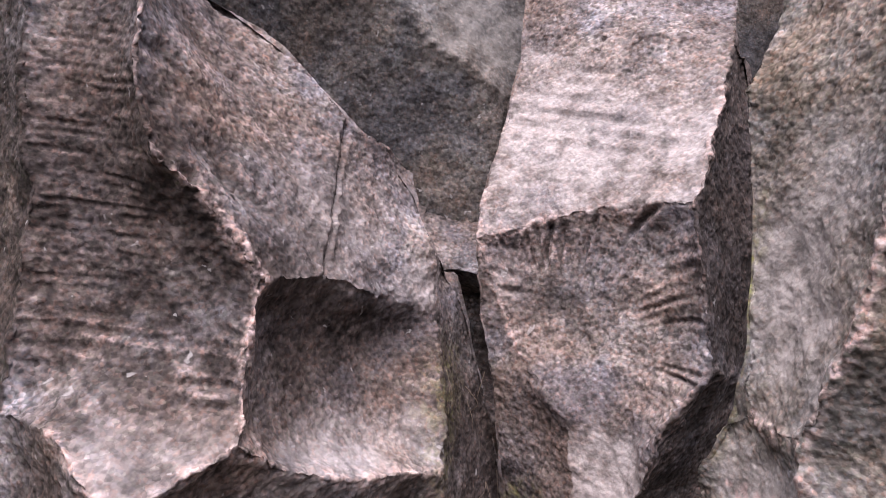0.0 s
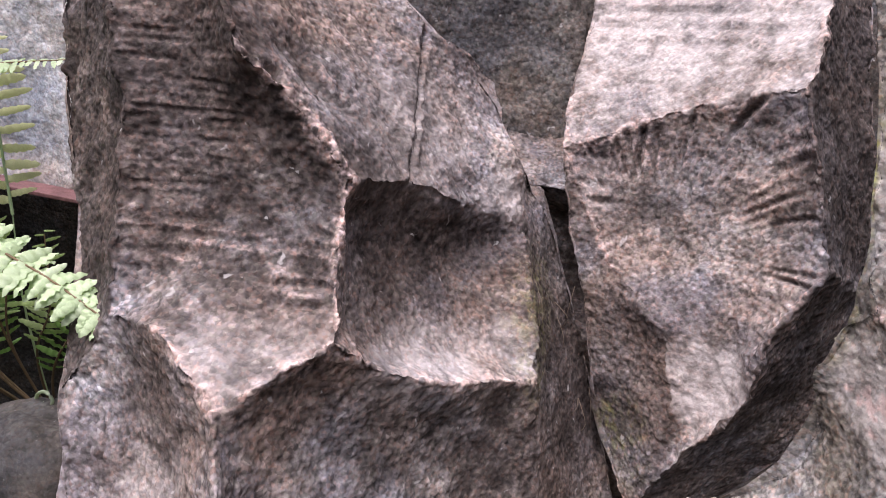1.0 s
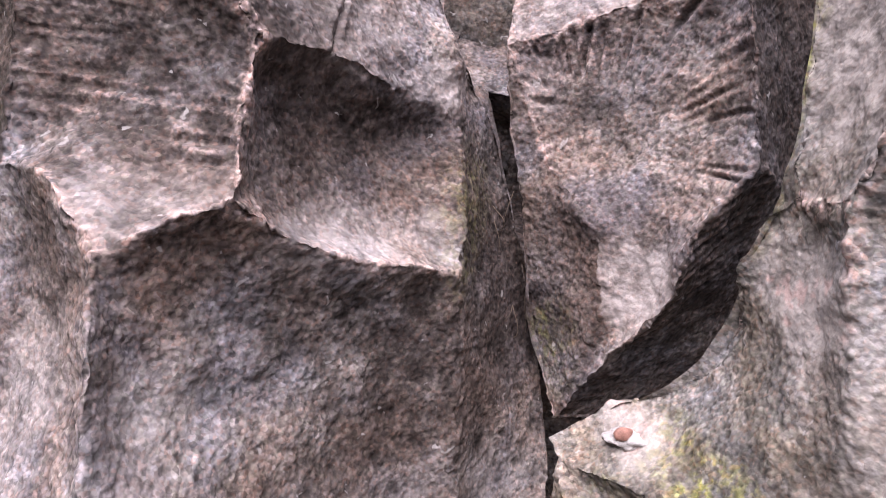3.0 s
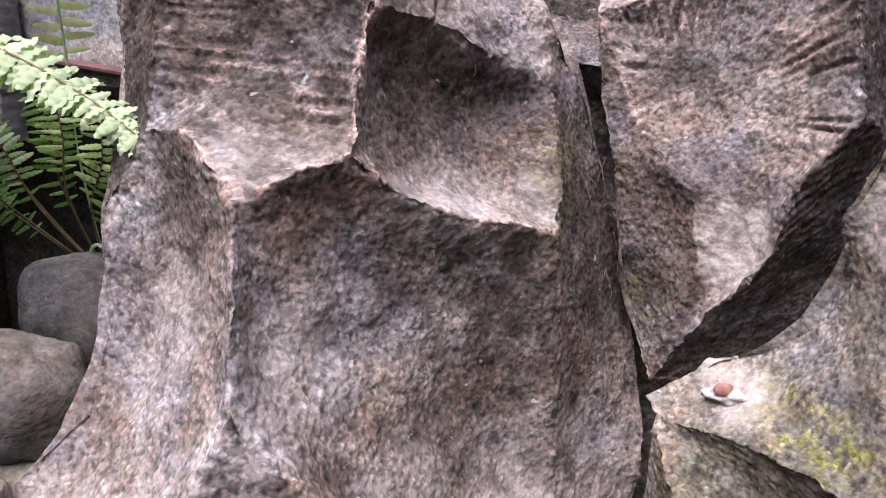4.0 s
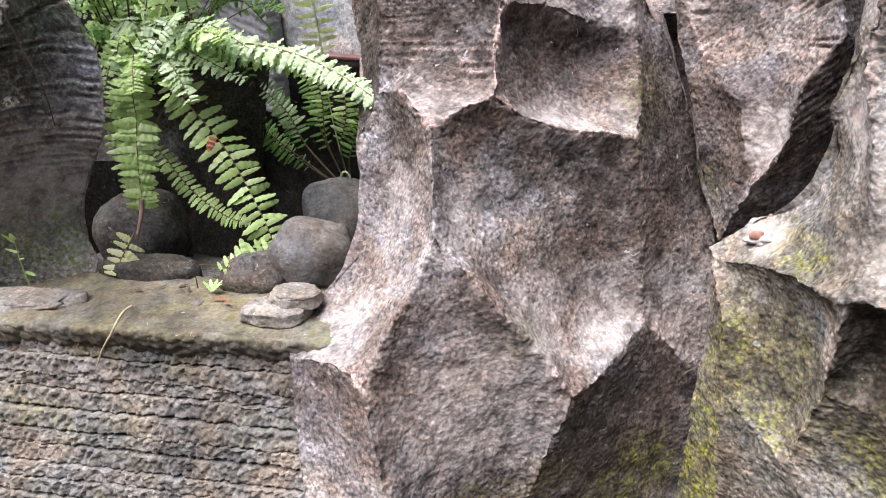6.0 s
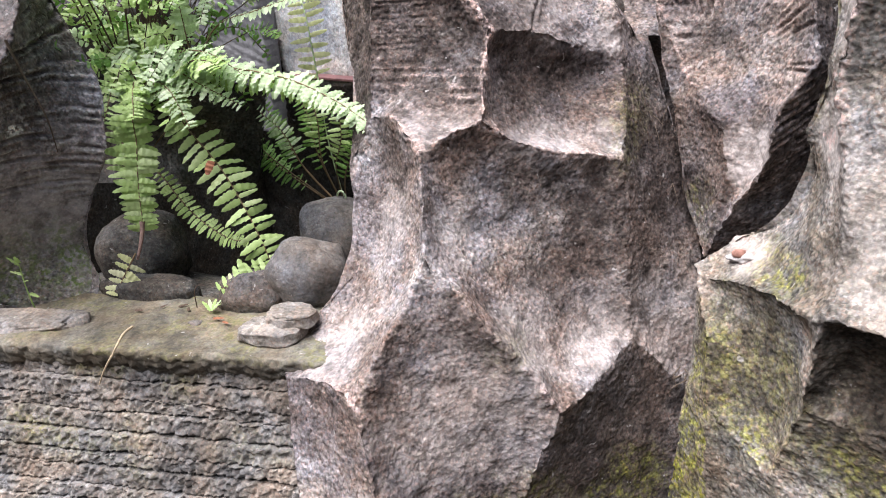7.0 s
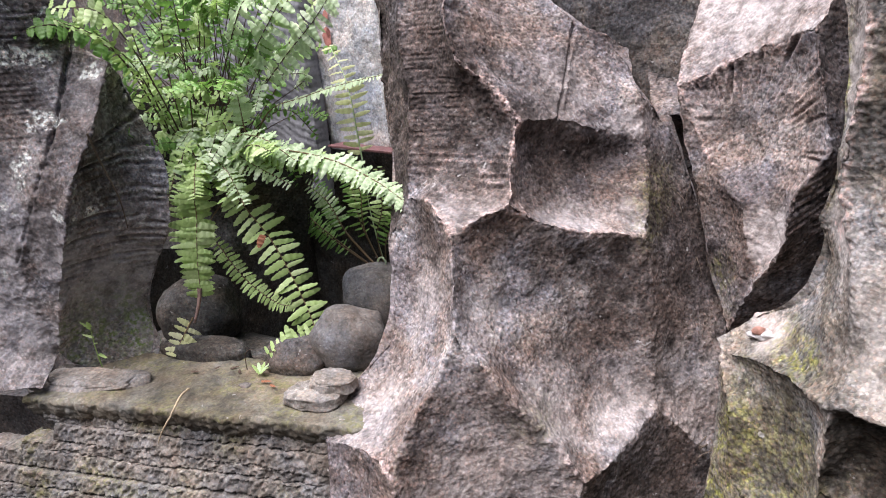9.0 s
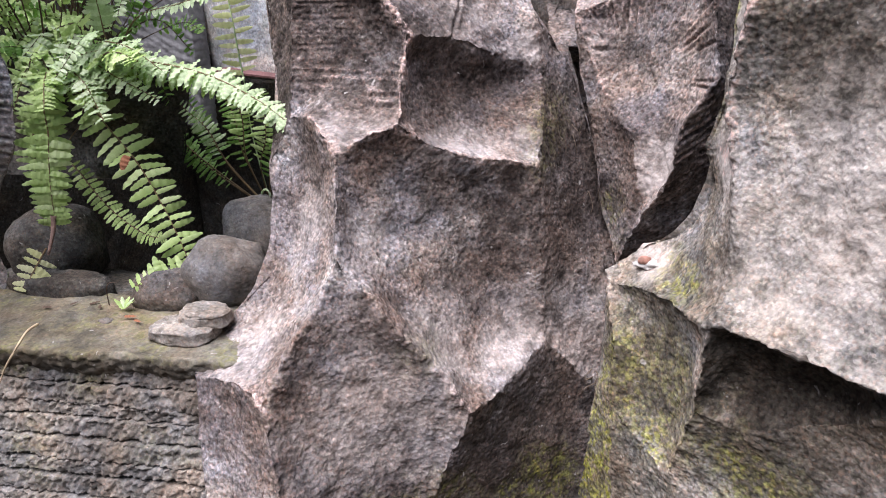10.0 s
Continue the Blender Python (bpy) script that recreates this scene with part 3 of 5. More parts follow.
ROCK_WEDGE_BODY = {
    "M2": (0.055, 0.565, 1.096), "M3": (0.075, 0.555, 1.042), "M4": (0.095, 0.545, 0.942), "M5": (0.114, 0.52, 0.9), "TIP": (0.126, 0.495, 0.877),
    "FL1": (0.09, 0.548, 1.076), "FL2": (0.129, 0.502, 1.037), "FL3": (0.143, 0.486, 0.978), "B1": (0.214, 0.449, 1.107), "B1b": (0.203, 0.449, 1.088),
    "B1c": (0.188, 0.447, 1.066), "B2": (0.181, 0.446, 1.035), "B2b": (0.181, 0.447, 1.013), "B3": (0.173, 0.455, 0.988), "B3b": (0.154, 0.472, 0.955),
    "RE1": (0.197, 0.465, 1.183), "RE2": (0.21, 0.455, 1.132), "UB1": (0.294, 0.55, 1.072), "UB2": (0.277, 0.55, 0.93), "UB3": (0.217, 0.55, 0.869),
    "SR0": (0.27, 0.62, 1.347), "SR1": (0.273, 0.57, 1.242), "SR2": (0.292, 0.55, 1.113),
}
ROCK_FLANK_LEDGE = {
    "N0": (0.118, 0.458, 0.883), "HB2": (0.159, 0.463, 0.917), "HB2b": (0.197, 0.45, 0.939), "HB3": (0.219, 0.432, 0.976), "HB4": (0.223, 0.432, 1.004),
    "HB5": (0.208, 0.429, 1.046), "HB6": (0.221, 0.425, 1.079), "JA": (0.224, 0.402, 1.098), "LE1": (0.225, 0.43, 1.142), "LE2": (0.219, 0.445, 1.218),
    "LE3": (0.203, 0.465, 1.308), "LE4": (0.219, 0.475, 1.349), "LE5": (0.224, 0.48, 1.418), "JB": (0.221, 0.345, 1.107), "RB1": (0.222, 0.338, 1.14),
    "RB2": (0.227, 0.33, 1.178), "RB3": (0.225, 0.33, 1.245), "RT": (0.238, 0.345, 1.42),
}
ROCK_FLANK_SHOULDER = {
    "RD1": (0.226, 0.335, 1.064), "RD2": (0.24, 0.32, 1.009), "RD3": (0.244, 0.3, 0.954), "ZZ": (0.229, 0.265, 0.924), "MT1": (0.125, 0.44, 0.876),
    "MT2": (0.176, 0.375, 0.902), "MT3": (0.213, 0.31, 0.913), "ML0": (0.141, 0.388, 0.832), "ML1": (0.15, 0.374, 0.754), "MB1": (0.216, 0.32, 0.723),
    "MB2": (0.23, 0.292, 0.823), "DT1": (0.259, 0.245, 0.928), "DT2": (0.294, 0.225, 0.928), "DT3": (0.345, 0.19, 0.93), "DT4": (0.4, 0.14, 0.938),
    "DB1": (0.276, 0.278, 0.822), "DB2": (0.335, 0.25, 0.863), "DB3": (0.364, 0.21, 0.908), "DB4": (0.412, 0.16, 0.914), "BB0": (0.165, 0.36, 0.531),
    "BB1": (0.264, 0.28, 0.651), "BB2": (0.347, 0.24, 0.724), "BB3": (0.441, 0.18, 0.822), "MS1": (0.13, 0.42, 0.783), "MS2": (0.104, 0.4, 0.467),
    "RR1": (0.363, 0.15, 1.101), "RR2": (0.352, 0.22, 1.229), "RR3": (0.362, 0.23, 1.42),
}
ROCK_REAR_FACE = {
    "K1": (-0.289, 0.72, 1.435), "K2": (-0.126, 0.7, 1.452), "K3": (-0.066, 0.695, 1.379), "K3b": (-0.036, 0.695, 1.347), "K4": (0.06, 0.715, 1.3),
    "K5": (0.131, 0.76, 1.265), "K6": (0.094, 0.84, 1.527), "K7": (-0.116, 0.74, 1.466), "K8": (0.062, 0.66, 1.045), "K9": (-0.081, 0.69, 1.015),
    "K10": (-0.282, 0.74, 1.232),
}
ROCK_LEFT_FACE = {
    "La": (-0.629, 0.06, 1.404), "Lb": (-0.742, 0.03, 1.146), "Lc": (-0.914, 0, 0.81), "Ld": (-0.658, 0.06, 0.859), "Le": (-0.632, 0.085, 0.853),
    "Lf": (-0.66, 0.13, 0.88), "Lg": (-0.623, 0.13, 0.969), "Lh": (-0.575, 0.134, 1.061), "Li": (-0.56, 0.142, 1.109), "Lj": (-0.558, 0.185, 1.168),
    "Lk": (-0.566, 0.23, 1.244), "Ll": (-0.601, 0.225, 1.256), "Lm": (-0.617, 0.215, 1.26), "Ln": (-0.598, 0.165, 1.178), "Lo": (-0.604, 0.125, 1.107),
    "Lp": (-0.659, 0.108, 1.011), "Lq": (-0.646, 0.28, 1.43), "Lr": (-0.66, 0.31, 1.22), "Ls": (-0.599, 0.29, 1.152), "Lt": (-0.555, 0.275, 1.101),
    "Lu": (-0.554, 0.26, 1.027), "Lv": (-0.605, 0.25, 0.951), "Lw": (-0.626, 0.245, 0.902), "Lx": (-0.598, 0.24, 0.855), "Ly": (-0.599, 0.22, 0.819),
    "Lz": (-0.663, 0.15, 0.842),
}
ROCK_ROOF_FACE = {
    "a": (-0.671, 0.33, 1.119), "b": (-0.534, 0.36, 1.109), "c": (-0.464, 0.47, 1.077), "d": (-0.504, 0.46, 0.935), "e": (-0.571, 0.36, 0.956),
    "f": (-0.729, 0.34, 0.952),
}


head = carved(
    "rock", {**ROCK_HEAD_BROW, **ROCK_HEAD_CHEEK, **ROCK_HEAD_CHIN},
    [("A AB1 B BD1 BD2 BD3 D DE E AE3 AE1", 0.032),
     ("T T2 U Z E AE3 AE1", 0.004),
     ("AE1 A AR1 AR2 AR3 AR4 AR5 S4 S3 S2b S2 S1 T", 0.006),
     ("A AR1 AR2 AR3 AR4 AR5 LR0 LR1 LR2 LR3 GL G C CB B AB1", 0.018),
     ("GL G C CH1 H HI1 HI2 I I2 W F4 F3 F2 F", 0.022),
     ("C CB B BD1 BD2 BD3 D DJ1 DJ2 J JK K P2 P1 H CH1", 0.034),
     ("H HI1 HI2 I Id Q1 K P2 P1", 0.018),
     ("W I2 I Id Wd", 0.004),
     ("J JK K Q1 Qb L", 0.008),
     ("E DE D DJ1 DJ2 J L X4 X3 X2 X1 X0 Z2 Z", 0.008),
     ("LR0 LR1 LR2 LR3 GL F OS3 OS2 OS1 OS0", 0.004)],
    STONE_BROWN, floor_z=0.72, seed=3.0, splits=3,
    worn="A-AB1 AB1-B B-CB CB-C B-BD1 BD1-BD2 BD2-BD3 BD3-D G-C AR1-A AR2-AR1 AR3-AR4 I2-I P2-K",
    mellow="C-CH1 CH1-H H-HI1 HI1-HI2 HI2-I H-P1 P1-P2 D-DJ1 DJ1-DJ2 DJ2-J AE3-E DE-E J-JK",
    cracks=[("T", "AE1", 0.004, 0.006)],
    marks=[(3, (-0.14, 0.345, 1.093), (1, 0.25, -0.06), (0, 0, 1), 0.0095, 0.0034, (0.085, 0.030)),
           (3, (-0.21, 0.37, 1.20), (1, 0.2, 0), (0, 0, 1), 0.0056, 0.0013, (0.06, 0.13)),
           (2, (-0.145, 0.39, 1.235), (0.62, 0.2, -0.7), (0.75, 0, 0.66), 0.012, 0.0070, (0.075, 0.040)),
           (1, (-0.045, 0.515, 1.165), (0.6, 0.2, -0.7), (0.75, 0, 0.66), 0.008, 0.0035, (0.035, 0.025))],
    # pale: smooth cement patches, and light painted where hollows turn upward
    pale=[((-0.10, 0.27, 0.97), (0.02, 0.05, 0.05), 0.35, 5), ((-0.215, 0.205, 0.85), (0.06, 0.08, 0.07), 0.4, 4), ((0.03, 0.36, 0.815), (0.045, 0.08, 0.05), 0.5, 5), ((-0.01, 0.29, 0.85), (0.05, 0.06, 0.05), 0.6),
          ((-0.01, 0.42, 1.03), (0.07, 0.06, 0.025), 0.6), ((-0.14, 0.32, 1.055), (0.07, 0.06, 0.02), 0.35, 3), ((-0.185, 0.27, 0.96), (0.035, 0.08, 0.06), 0.35, 4),
          ((-0.06, 0.47, 1.18), (0.07, 0.08, 0.05), 0.35), ((-0.06, 0.22, 0.80), (0.1, 0.1, 0.09), 0.4, 6), ((0.09, 0.45, 0.79), (0.06, 0.12, 0.08), 0.35, 9), ((0.0, 0.52, 1.13), (0.025, 0.05, 0.02), 0.7)],
    # dark: shade below ridges and on turned-away facets, plus some brown staining
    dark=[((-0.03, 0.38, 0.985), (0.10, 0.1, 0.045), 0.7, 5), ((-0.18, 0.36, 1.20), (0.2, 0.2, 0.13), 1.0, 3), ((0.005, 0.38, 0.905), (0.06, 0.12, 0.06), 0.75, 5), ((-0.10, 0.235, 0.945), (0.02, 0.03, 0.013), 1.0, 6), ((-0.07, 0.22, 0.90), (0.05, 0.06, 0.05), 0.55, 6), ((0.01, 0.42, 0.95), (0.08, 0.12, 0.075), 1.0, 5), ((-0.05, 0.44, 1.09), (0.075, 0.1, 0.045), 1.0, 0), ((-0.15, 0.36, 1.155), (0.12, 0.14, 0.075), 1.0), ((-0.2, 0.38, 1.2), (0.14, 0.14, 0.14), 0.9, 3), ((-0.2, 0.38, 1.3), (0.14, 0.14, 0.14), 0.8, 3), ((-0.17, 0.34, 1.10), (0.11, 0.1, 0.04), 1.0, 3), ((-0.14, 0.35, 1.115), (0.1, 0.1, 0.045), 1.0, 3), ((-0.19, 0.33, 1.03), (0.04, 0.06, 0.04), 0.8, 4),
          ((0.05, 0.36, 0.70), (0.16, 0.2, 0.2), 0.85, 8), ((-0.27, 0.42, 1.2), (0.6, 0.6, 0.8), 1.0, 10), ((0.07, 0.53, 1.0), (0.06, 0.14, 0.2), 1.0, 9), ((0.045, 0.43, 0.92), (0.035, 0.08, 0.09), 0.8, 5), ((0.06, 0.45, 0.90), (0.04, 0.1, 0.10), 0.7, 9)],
    moss=[((-0.02, 0.2, 0.66), (0.10, 0.1, 0.045), 0.7), ((0.07, 0.36, 0.62), (0.05, 0.1, 0.05), 0.9), ((-0.03, 0.26, 0.85), (0.025, 0.05, 0.025), 0.4),
          ((-0.03, 0.41, 1.06), (0.012, 0.05, 0.01), 0.6), ((0.03, 0.5, 1.03), (0.02, 0.08, 0.06), 0.35)])
tagged(head, "large brown cast-stone rock carved into hollow facets", "rock")

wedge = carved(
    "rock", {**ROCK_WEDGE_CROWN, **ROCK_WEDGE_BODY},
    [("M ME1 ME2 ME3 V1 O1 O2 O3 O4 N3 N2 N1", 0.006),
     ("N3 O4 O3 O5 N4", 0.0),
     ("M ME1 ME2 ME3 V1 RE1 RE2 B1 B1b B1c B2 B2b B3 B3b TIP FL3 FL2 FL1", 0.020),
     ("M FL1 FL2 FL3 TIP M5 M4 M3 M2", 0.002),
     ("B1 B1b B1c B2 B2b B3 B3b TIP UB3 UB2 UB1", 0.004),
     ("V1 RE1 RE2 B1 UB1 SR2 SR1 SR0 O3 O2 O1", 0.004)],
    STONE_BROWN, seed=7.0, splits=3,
    worn="M-ME1 ME1-ME2 ME2-ME3 M-FL1 M-N1 V1-O1 O1-O2",
    marks=[(2, (0.125, 0.51, 1.082), (1, 0, 0), (0, 0, 1), -0.075, 0.0036, (0.062, 0.150)),
           (2, (0.105, 0.55, 1.168), (0.3, 0, 1), (1, -0.3, 0), 0.0105, 0.0050, (0.030, 0.07)),
           (2, (0.065, 0.56, 1.13), (1, -0.2, 0), (0, 0, 1), 0.012, 0.004, (0.03, 0.035)),
           (0, (0.12, 0.6, 1.29), (1, 0, 0.25), (0, 0, 1), 0.014, 0.0016, (0.09, 0.06)),
           (4, (0.19, 0.46, 1.05), (0.2, 1, 0), (-0.5, 0, 0.8), 0.008, 0.003, (0.05, 0.08))],
    # pale: paler rock, with the crown's skylight partly put into its colour
    pale=[((0.13, 0.58, 1.26), (0.16, 0.15, 0.09), 0.75, 0), ((0.160, 0.47, 1.01), (0.026, 0.06, 0.04), 0.8, 2), ((0.07, 0.56, 1.13), (0.02, 0.05, 0.025), 0.3, 2)],
    # dark: painted shade of underside, right recess and left facet; front also stained
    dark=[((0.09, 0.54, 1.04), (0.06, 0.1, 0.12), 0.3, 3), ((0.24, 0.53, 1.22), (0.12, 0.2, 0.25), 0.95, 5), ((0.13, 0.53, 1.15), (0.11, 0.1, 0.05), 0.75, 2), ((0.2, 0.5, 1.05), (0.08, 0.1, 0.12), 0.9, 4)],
    moss=[((0.115, 0.51, 0.93), (0.02, 0.05, 0.04), 0.5)])
tagged(wedge, "brown wedge-shaped rock with pale flat top and grooves", "rock")

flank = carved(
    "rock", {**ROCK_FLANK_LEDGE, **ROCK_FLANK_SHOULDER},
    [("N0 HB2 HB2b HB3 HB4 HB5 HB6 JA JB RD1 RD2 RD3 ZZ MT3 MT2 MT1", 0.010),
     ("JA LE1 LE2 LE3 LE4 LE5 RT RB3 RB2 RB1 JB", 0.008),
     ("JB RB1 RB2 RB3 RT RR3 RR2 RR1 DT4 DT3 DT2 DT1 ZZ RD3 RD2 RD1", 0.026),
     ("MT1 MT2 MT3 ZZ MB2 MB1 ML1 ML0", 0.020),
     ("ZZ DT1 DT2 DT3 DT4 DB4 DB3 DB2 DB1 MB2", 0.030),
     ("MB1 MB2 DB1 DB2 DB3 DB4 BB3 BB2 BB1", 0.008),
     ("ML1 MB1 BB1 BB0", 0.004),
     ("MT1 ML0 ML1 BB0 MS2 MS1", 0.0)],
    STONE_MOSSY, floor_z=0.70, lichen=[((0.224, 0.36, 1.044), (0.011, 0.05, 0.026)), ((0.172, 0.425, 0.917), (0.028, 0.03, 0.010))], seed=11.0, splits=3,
    worn="JB-RB1 RB1-RB2 JB-RD1 JA-JB RB2-RB3", mellow="RD1-RD2 RD2-RD3 RD3-ZZ",
    pale=[((0.31, 0.24, 1.05), (0.11, 0.12, 0.12), 0.7), ((0.165, 0.43, 0.915), (0.04, 0.05, 0.02), 0.8), ((0.226, 0.37, 1.045), (0.02, 0.05, 0.04), 1.0, 0),
          ((0.25, 0.3, 1.0), (0.04, 0.06, 0.06), 0.5), ((0.22, 0.4, 1.19), (0.04, 0.06, 0.09), 0.9, 1)],
    # dark: mostly shade beneath the overhanging ridge and edge, painted on
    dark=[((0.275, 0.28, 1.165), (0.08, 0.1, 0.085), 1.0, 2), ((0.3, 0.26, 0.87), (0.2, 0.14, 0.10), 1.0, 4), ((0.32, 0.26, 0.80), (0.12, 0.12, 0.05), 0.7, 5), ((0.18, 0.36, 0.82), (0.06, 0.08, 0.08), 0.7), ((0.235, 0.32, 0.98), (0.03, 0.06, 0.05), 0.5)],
    moss=[((0.19, 0.34, 0.80), (0.08, 0.08, 0.09), 0.3), ((0.19, 0.38, 0.925), (0.05, 0.06, 0.02), 0.7), ((0.13, 0.4, 0.62), (0.06, 0.08, 0.18), 1.0, 7), ((0.155, 0.375, 0.80), (0.03, 0.05, 0.10), 0.45), ((0.20, 0.33, 0.745), (0.03, 0.05, 0.03), 0.8, 3), ((0.152, 0.372, 0.66), (0.013, 0.04, 0.12), 1.0, 7),
          ((0.27, 0.26, 0.76), (0.07, 0.06, 0.05), 0.6), ((0.219, 0.435, 1.15), (0.005, 0.02, 0.09), 0.7)])
tagged(flank, "brown rock with mossy ledge and broad pale face", "rock")

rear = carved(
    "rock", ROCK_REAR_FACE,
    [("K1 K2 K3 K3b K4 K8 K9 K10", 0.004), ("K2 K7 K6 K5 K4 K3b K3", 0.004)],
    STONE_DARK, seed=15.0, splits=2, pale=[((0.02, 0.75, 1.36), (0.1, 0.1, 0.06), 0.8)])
tagged(rear, "dark brown rock standing behind two paler rocks", "rock")

# the roof's own shade is painted through its near-black stone
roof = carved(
    "rock", {**ROCK_ROOF_FACE}, [("a b c d e f", 0.006)], STONE_SHADED, seed=29.0, splits=2, back=0.45, lump=0.01)
tagged(roof, "rock roofing the hollow under the fern, coloured as in shade", "rock")

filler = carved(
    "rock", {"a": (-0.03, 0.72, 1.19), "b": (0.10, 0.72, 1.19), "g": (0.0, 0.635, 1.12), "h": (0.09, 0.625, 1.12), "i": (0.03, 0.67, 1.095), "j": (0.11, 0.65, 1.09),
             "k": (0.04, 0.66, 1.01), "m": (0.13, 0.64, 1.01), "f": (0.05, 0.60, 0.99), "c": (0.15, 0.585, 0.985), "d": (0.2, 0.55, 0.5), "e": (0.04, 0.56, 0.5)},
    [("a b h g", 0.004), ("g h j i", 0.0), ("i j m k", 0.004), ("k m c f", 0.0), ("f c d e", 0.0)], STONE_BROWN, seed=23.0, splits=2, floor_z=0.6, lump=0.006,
    # dark: the deep hole's shade is painted, and the saddle above toned down
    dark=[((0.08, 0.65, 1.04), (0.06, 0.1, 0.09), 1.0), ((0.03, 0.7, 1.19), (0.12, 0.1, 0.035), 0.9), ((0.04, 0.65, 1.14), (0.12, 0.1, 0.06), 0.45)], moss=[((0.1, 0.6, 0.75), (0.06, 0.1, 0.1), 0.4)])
tagged(filler, "rough brown stone filling the gap between two rocks", "rock")

left = carved(
    "rock", ROCK_LEFT_FACE,
    [("La Lb Lc Ld Le Lf Lp Lo Ln Lm Lq", 0.006),
     ("Lm Ln Lo Lp Lf Lg Lh Li Lj Lk Ll", 0.003),
     ("Lk Lj Li Lh Lg Lf Lz Ly Lx Lw Lv Lu Lt Ls Lr", 0.012)],
    STONE_GREY, floor_z=None, away=(-0.75, 0.7, -0.5), seed=19.0, splits=2, grid=0.0068, cracks=[("Lm", "Ln", 0.004, 0.012), ("Ln", "Lo", 0.0035, 0.009), ("Lo", "Lp", 0.003, 0.004)],
    marks=[(2, (-0.58, 0.23, 1.17), (0.75, 0.4, -0.45), (0.4, 0, 0.8), 0.0085, 0.0060, (0.09, 0.10)),
           (2, (-0.6, 0.25, 1.04), (0.85, 0.5, -0.35), (0.3, 0, 0.9), 0.009, 0.0040, (0.09, 0.09)),
           (0, (-0.68, 0.14, 1.25), (1, 0.2, -0.25), (0, 0, 1), 0.0068, 0.0017, (0.12, 0.16))],
    pale=[((-0.68, 0.1, 1.0), (0.08, 0.1, 0.15), 0.45, 0), ((-0.60, 0.22, 0.95), (0.08, 0.12, 0.10), 0.8, 2), ((-0.66, 0.1, 0.92), (0.05, 0.06, 0.06), 0.5), ((-0.61, 0.14, 1.02), (0.03, 0.05, 0.1), 0.5), ((-0.58, 0.2, 1.2), (0.02, 0.05, 0.06), 0.4)],
    dark=[((-0.62, 0.15, 1.2), (0.12, 0.15, 0.25), 0.6, 1), ((-0.70, 0.13, 1.25), (0.12, 0.15, 0.15), 0.8, 0), ((-0.59, 0.22, 1.18), (0.12, 0.15, 0.11), 0.9, 2)],
    lichen=[((-0.622, 0.13, 1.125), (0.014, 0.06, 0.026)), ((-0.612, 0.15, 1.18), (0.022, 0.06, 0.014)), ((-0.65, 0.12, 1.085), (0.022, 0.06, 0.014)), ((-0.64, 0.18, 1.26), (0.04, 0.06, 0.016)),
            ((-0.585, 0.22, 1.235), (0.012, 0.06, 0.012)), ((-0.70, 0.1, 1.24), (0.03, 0.06, 0.02)), ((-0.585, 0.14, 1.07), (0.012, 0.05, 0.010)), ((-0.69, 0.09, 1.0), (0.02, 0.05, 0.012)), ((-0.66, 0.15, 1.31), (0.03, 0.06, 0.02))],
    moss=[((-0.60, 0.20, 0.885), (0.10, 0.13, 0.065), 1.0, 2)])
tagged(left, "grey-brown rock with pale lichen and a dark hollow side", "rock")


# ---- the layered wall, its ledge and the walls added round the place to shape the light ----
LEDGE_Z = 0.838


def course_mesh(x0, x1, top, height, seed, proud=0.0):
    """One rough course of layered stone, uneven along its face."""
    cols, rows = int((x1 - x0) / 0.0017), 15
    v, f = [], []
    for i in range(cols + 1):
        x = x0 + (x1 - x0) * i / cols
        wave = 0.0036 * noise.noise(Vector((x * 7, seed, 0))) + 0.0014 * noise.noise(Vector((x * 45, seed, 3))) + 0.0012 * math.tanh(5 * noise.noise(Vector((x * 110, seed, 3))))
        drop = 0.0035 * noise.noise(Vector((x * 9, seed + 0.8, 0))) + 0.0026 * noise.noise(Vector((x * 60, seed, 9)))
        for j in range(rows + 1):
            s = j / rows
            z = top + wave - (height + wave - drop) * s - 0.02 * (x + 0.4)
            bulge = min(1.0, min(s, 1 - s) * 16) ** 0.7 * 0.005 - 0.002 * s
            p = Vector((x, 0, z))
            q = Vector((x, seed, z * 0.6))
            chip = 0.0016 * noise.noise(q * 45) + 0.0013 * math.tanh(6 * noise.noise(q * 130)) + 0.0015 * math.tanh(6 * noise.noise(q * 260)) + 0.0022 * noise.noise(p * 380)
            y = 0.163 + 0.27 * (x + 0.4) - 0.36 * (0.83 - z) - proud - bulge - chip * (0.3 + bulge * 140)
            if j in (0, rows):
                y += 0.022
            v.append((x, y, z))
    for i in range(cols):
        for j in range(rows):
            a = i * (rows + 1) + j
            f.append((a, a + rows + 1, a + rows + 2, a + 1))
    return mesh_from("stone_course", v, [q[::-1] for q in f], [(k, np.zeros(len(v))) for k in ("wear", "pale", "dark")] + [
        ("moss", [0.9 * max(0.0, noise.noise(Vector(p) * 14) + 0.05) for p in v])])


wall = tagged(new("layered_wall"), "low grey wall of thin rough stone courses below a ledge", "wall")
part("core", box_mesh("core", (-0.02, 0, 0), (0.85, 0.06, 0.80), 0.0), STONE_DARK, wall).matrix_world = pose(-0.95, 0.06, 0.0, 0, 0, 15.1)
top = LEDGE_Z - 0.022
for k in range(17):
    height = 0.0195 + 0.004 * math.sin(k * 2.3) + 0.002 * math.sin(k * 5.1)
    part("stone_course", course_mesh((-0.648 if k < 2 else -0.70 if k < 3 else -0.98) + 0.02 * math.sin(k), -0.185, top, height, 3.0 + 1.7 * k, 0.0015 * math.sin(k * 1.9)), STONE_COURSE, wall)
    top -= height


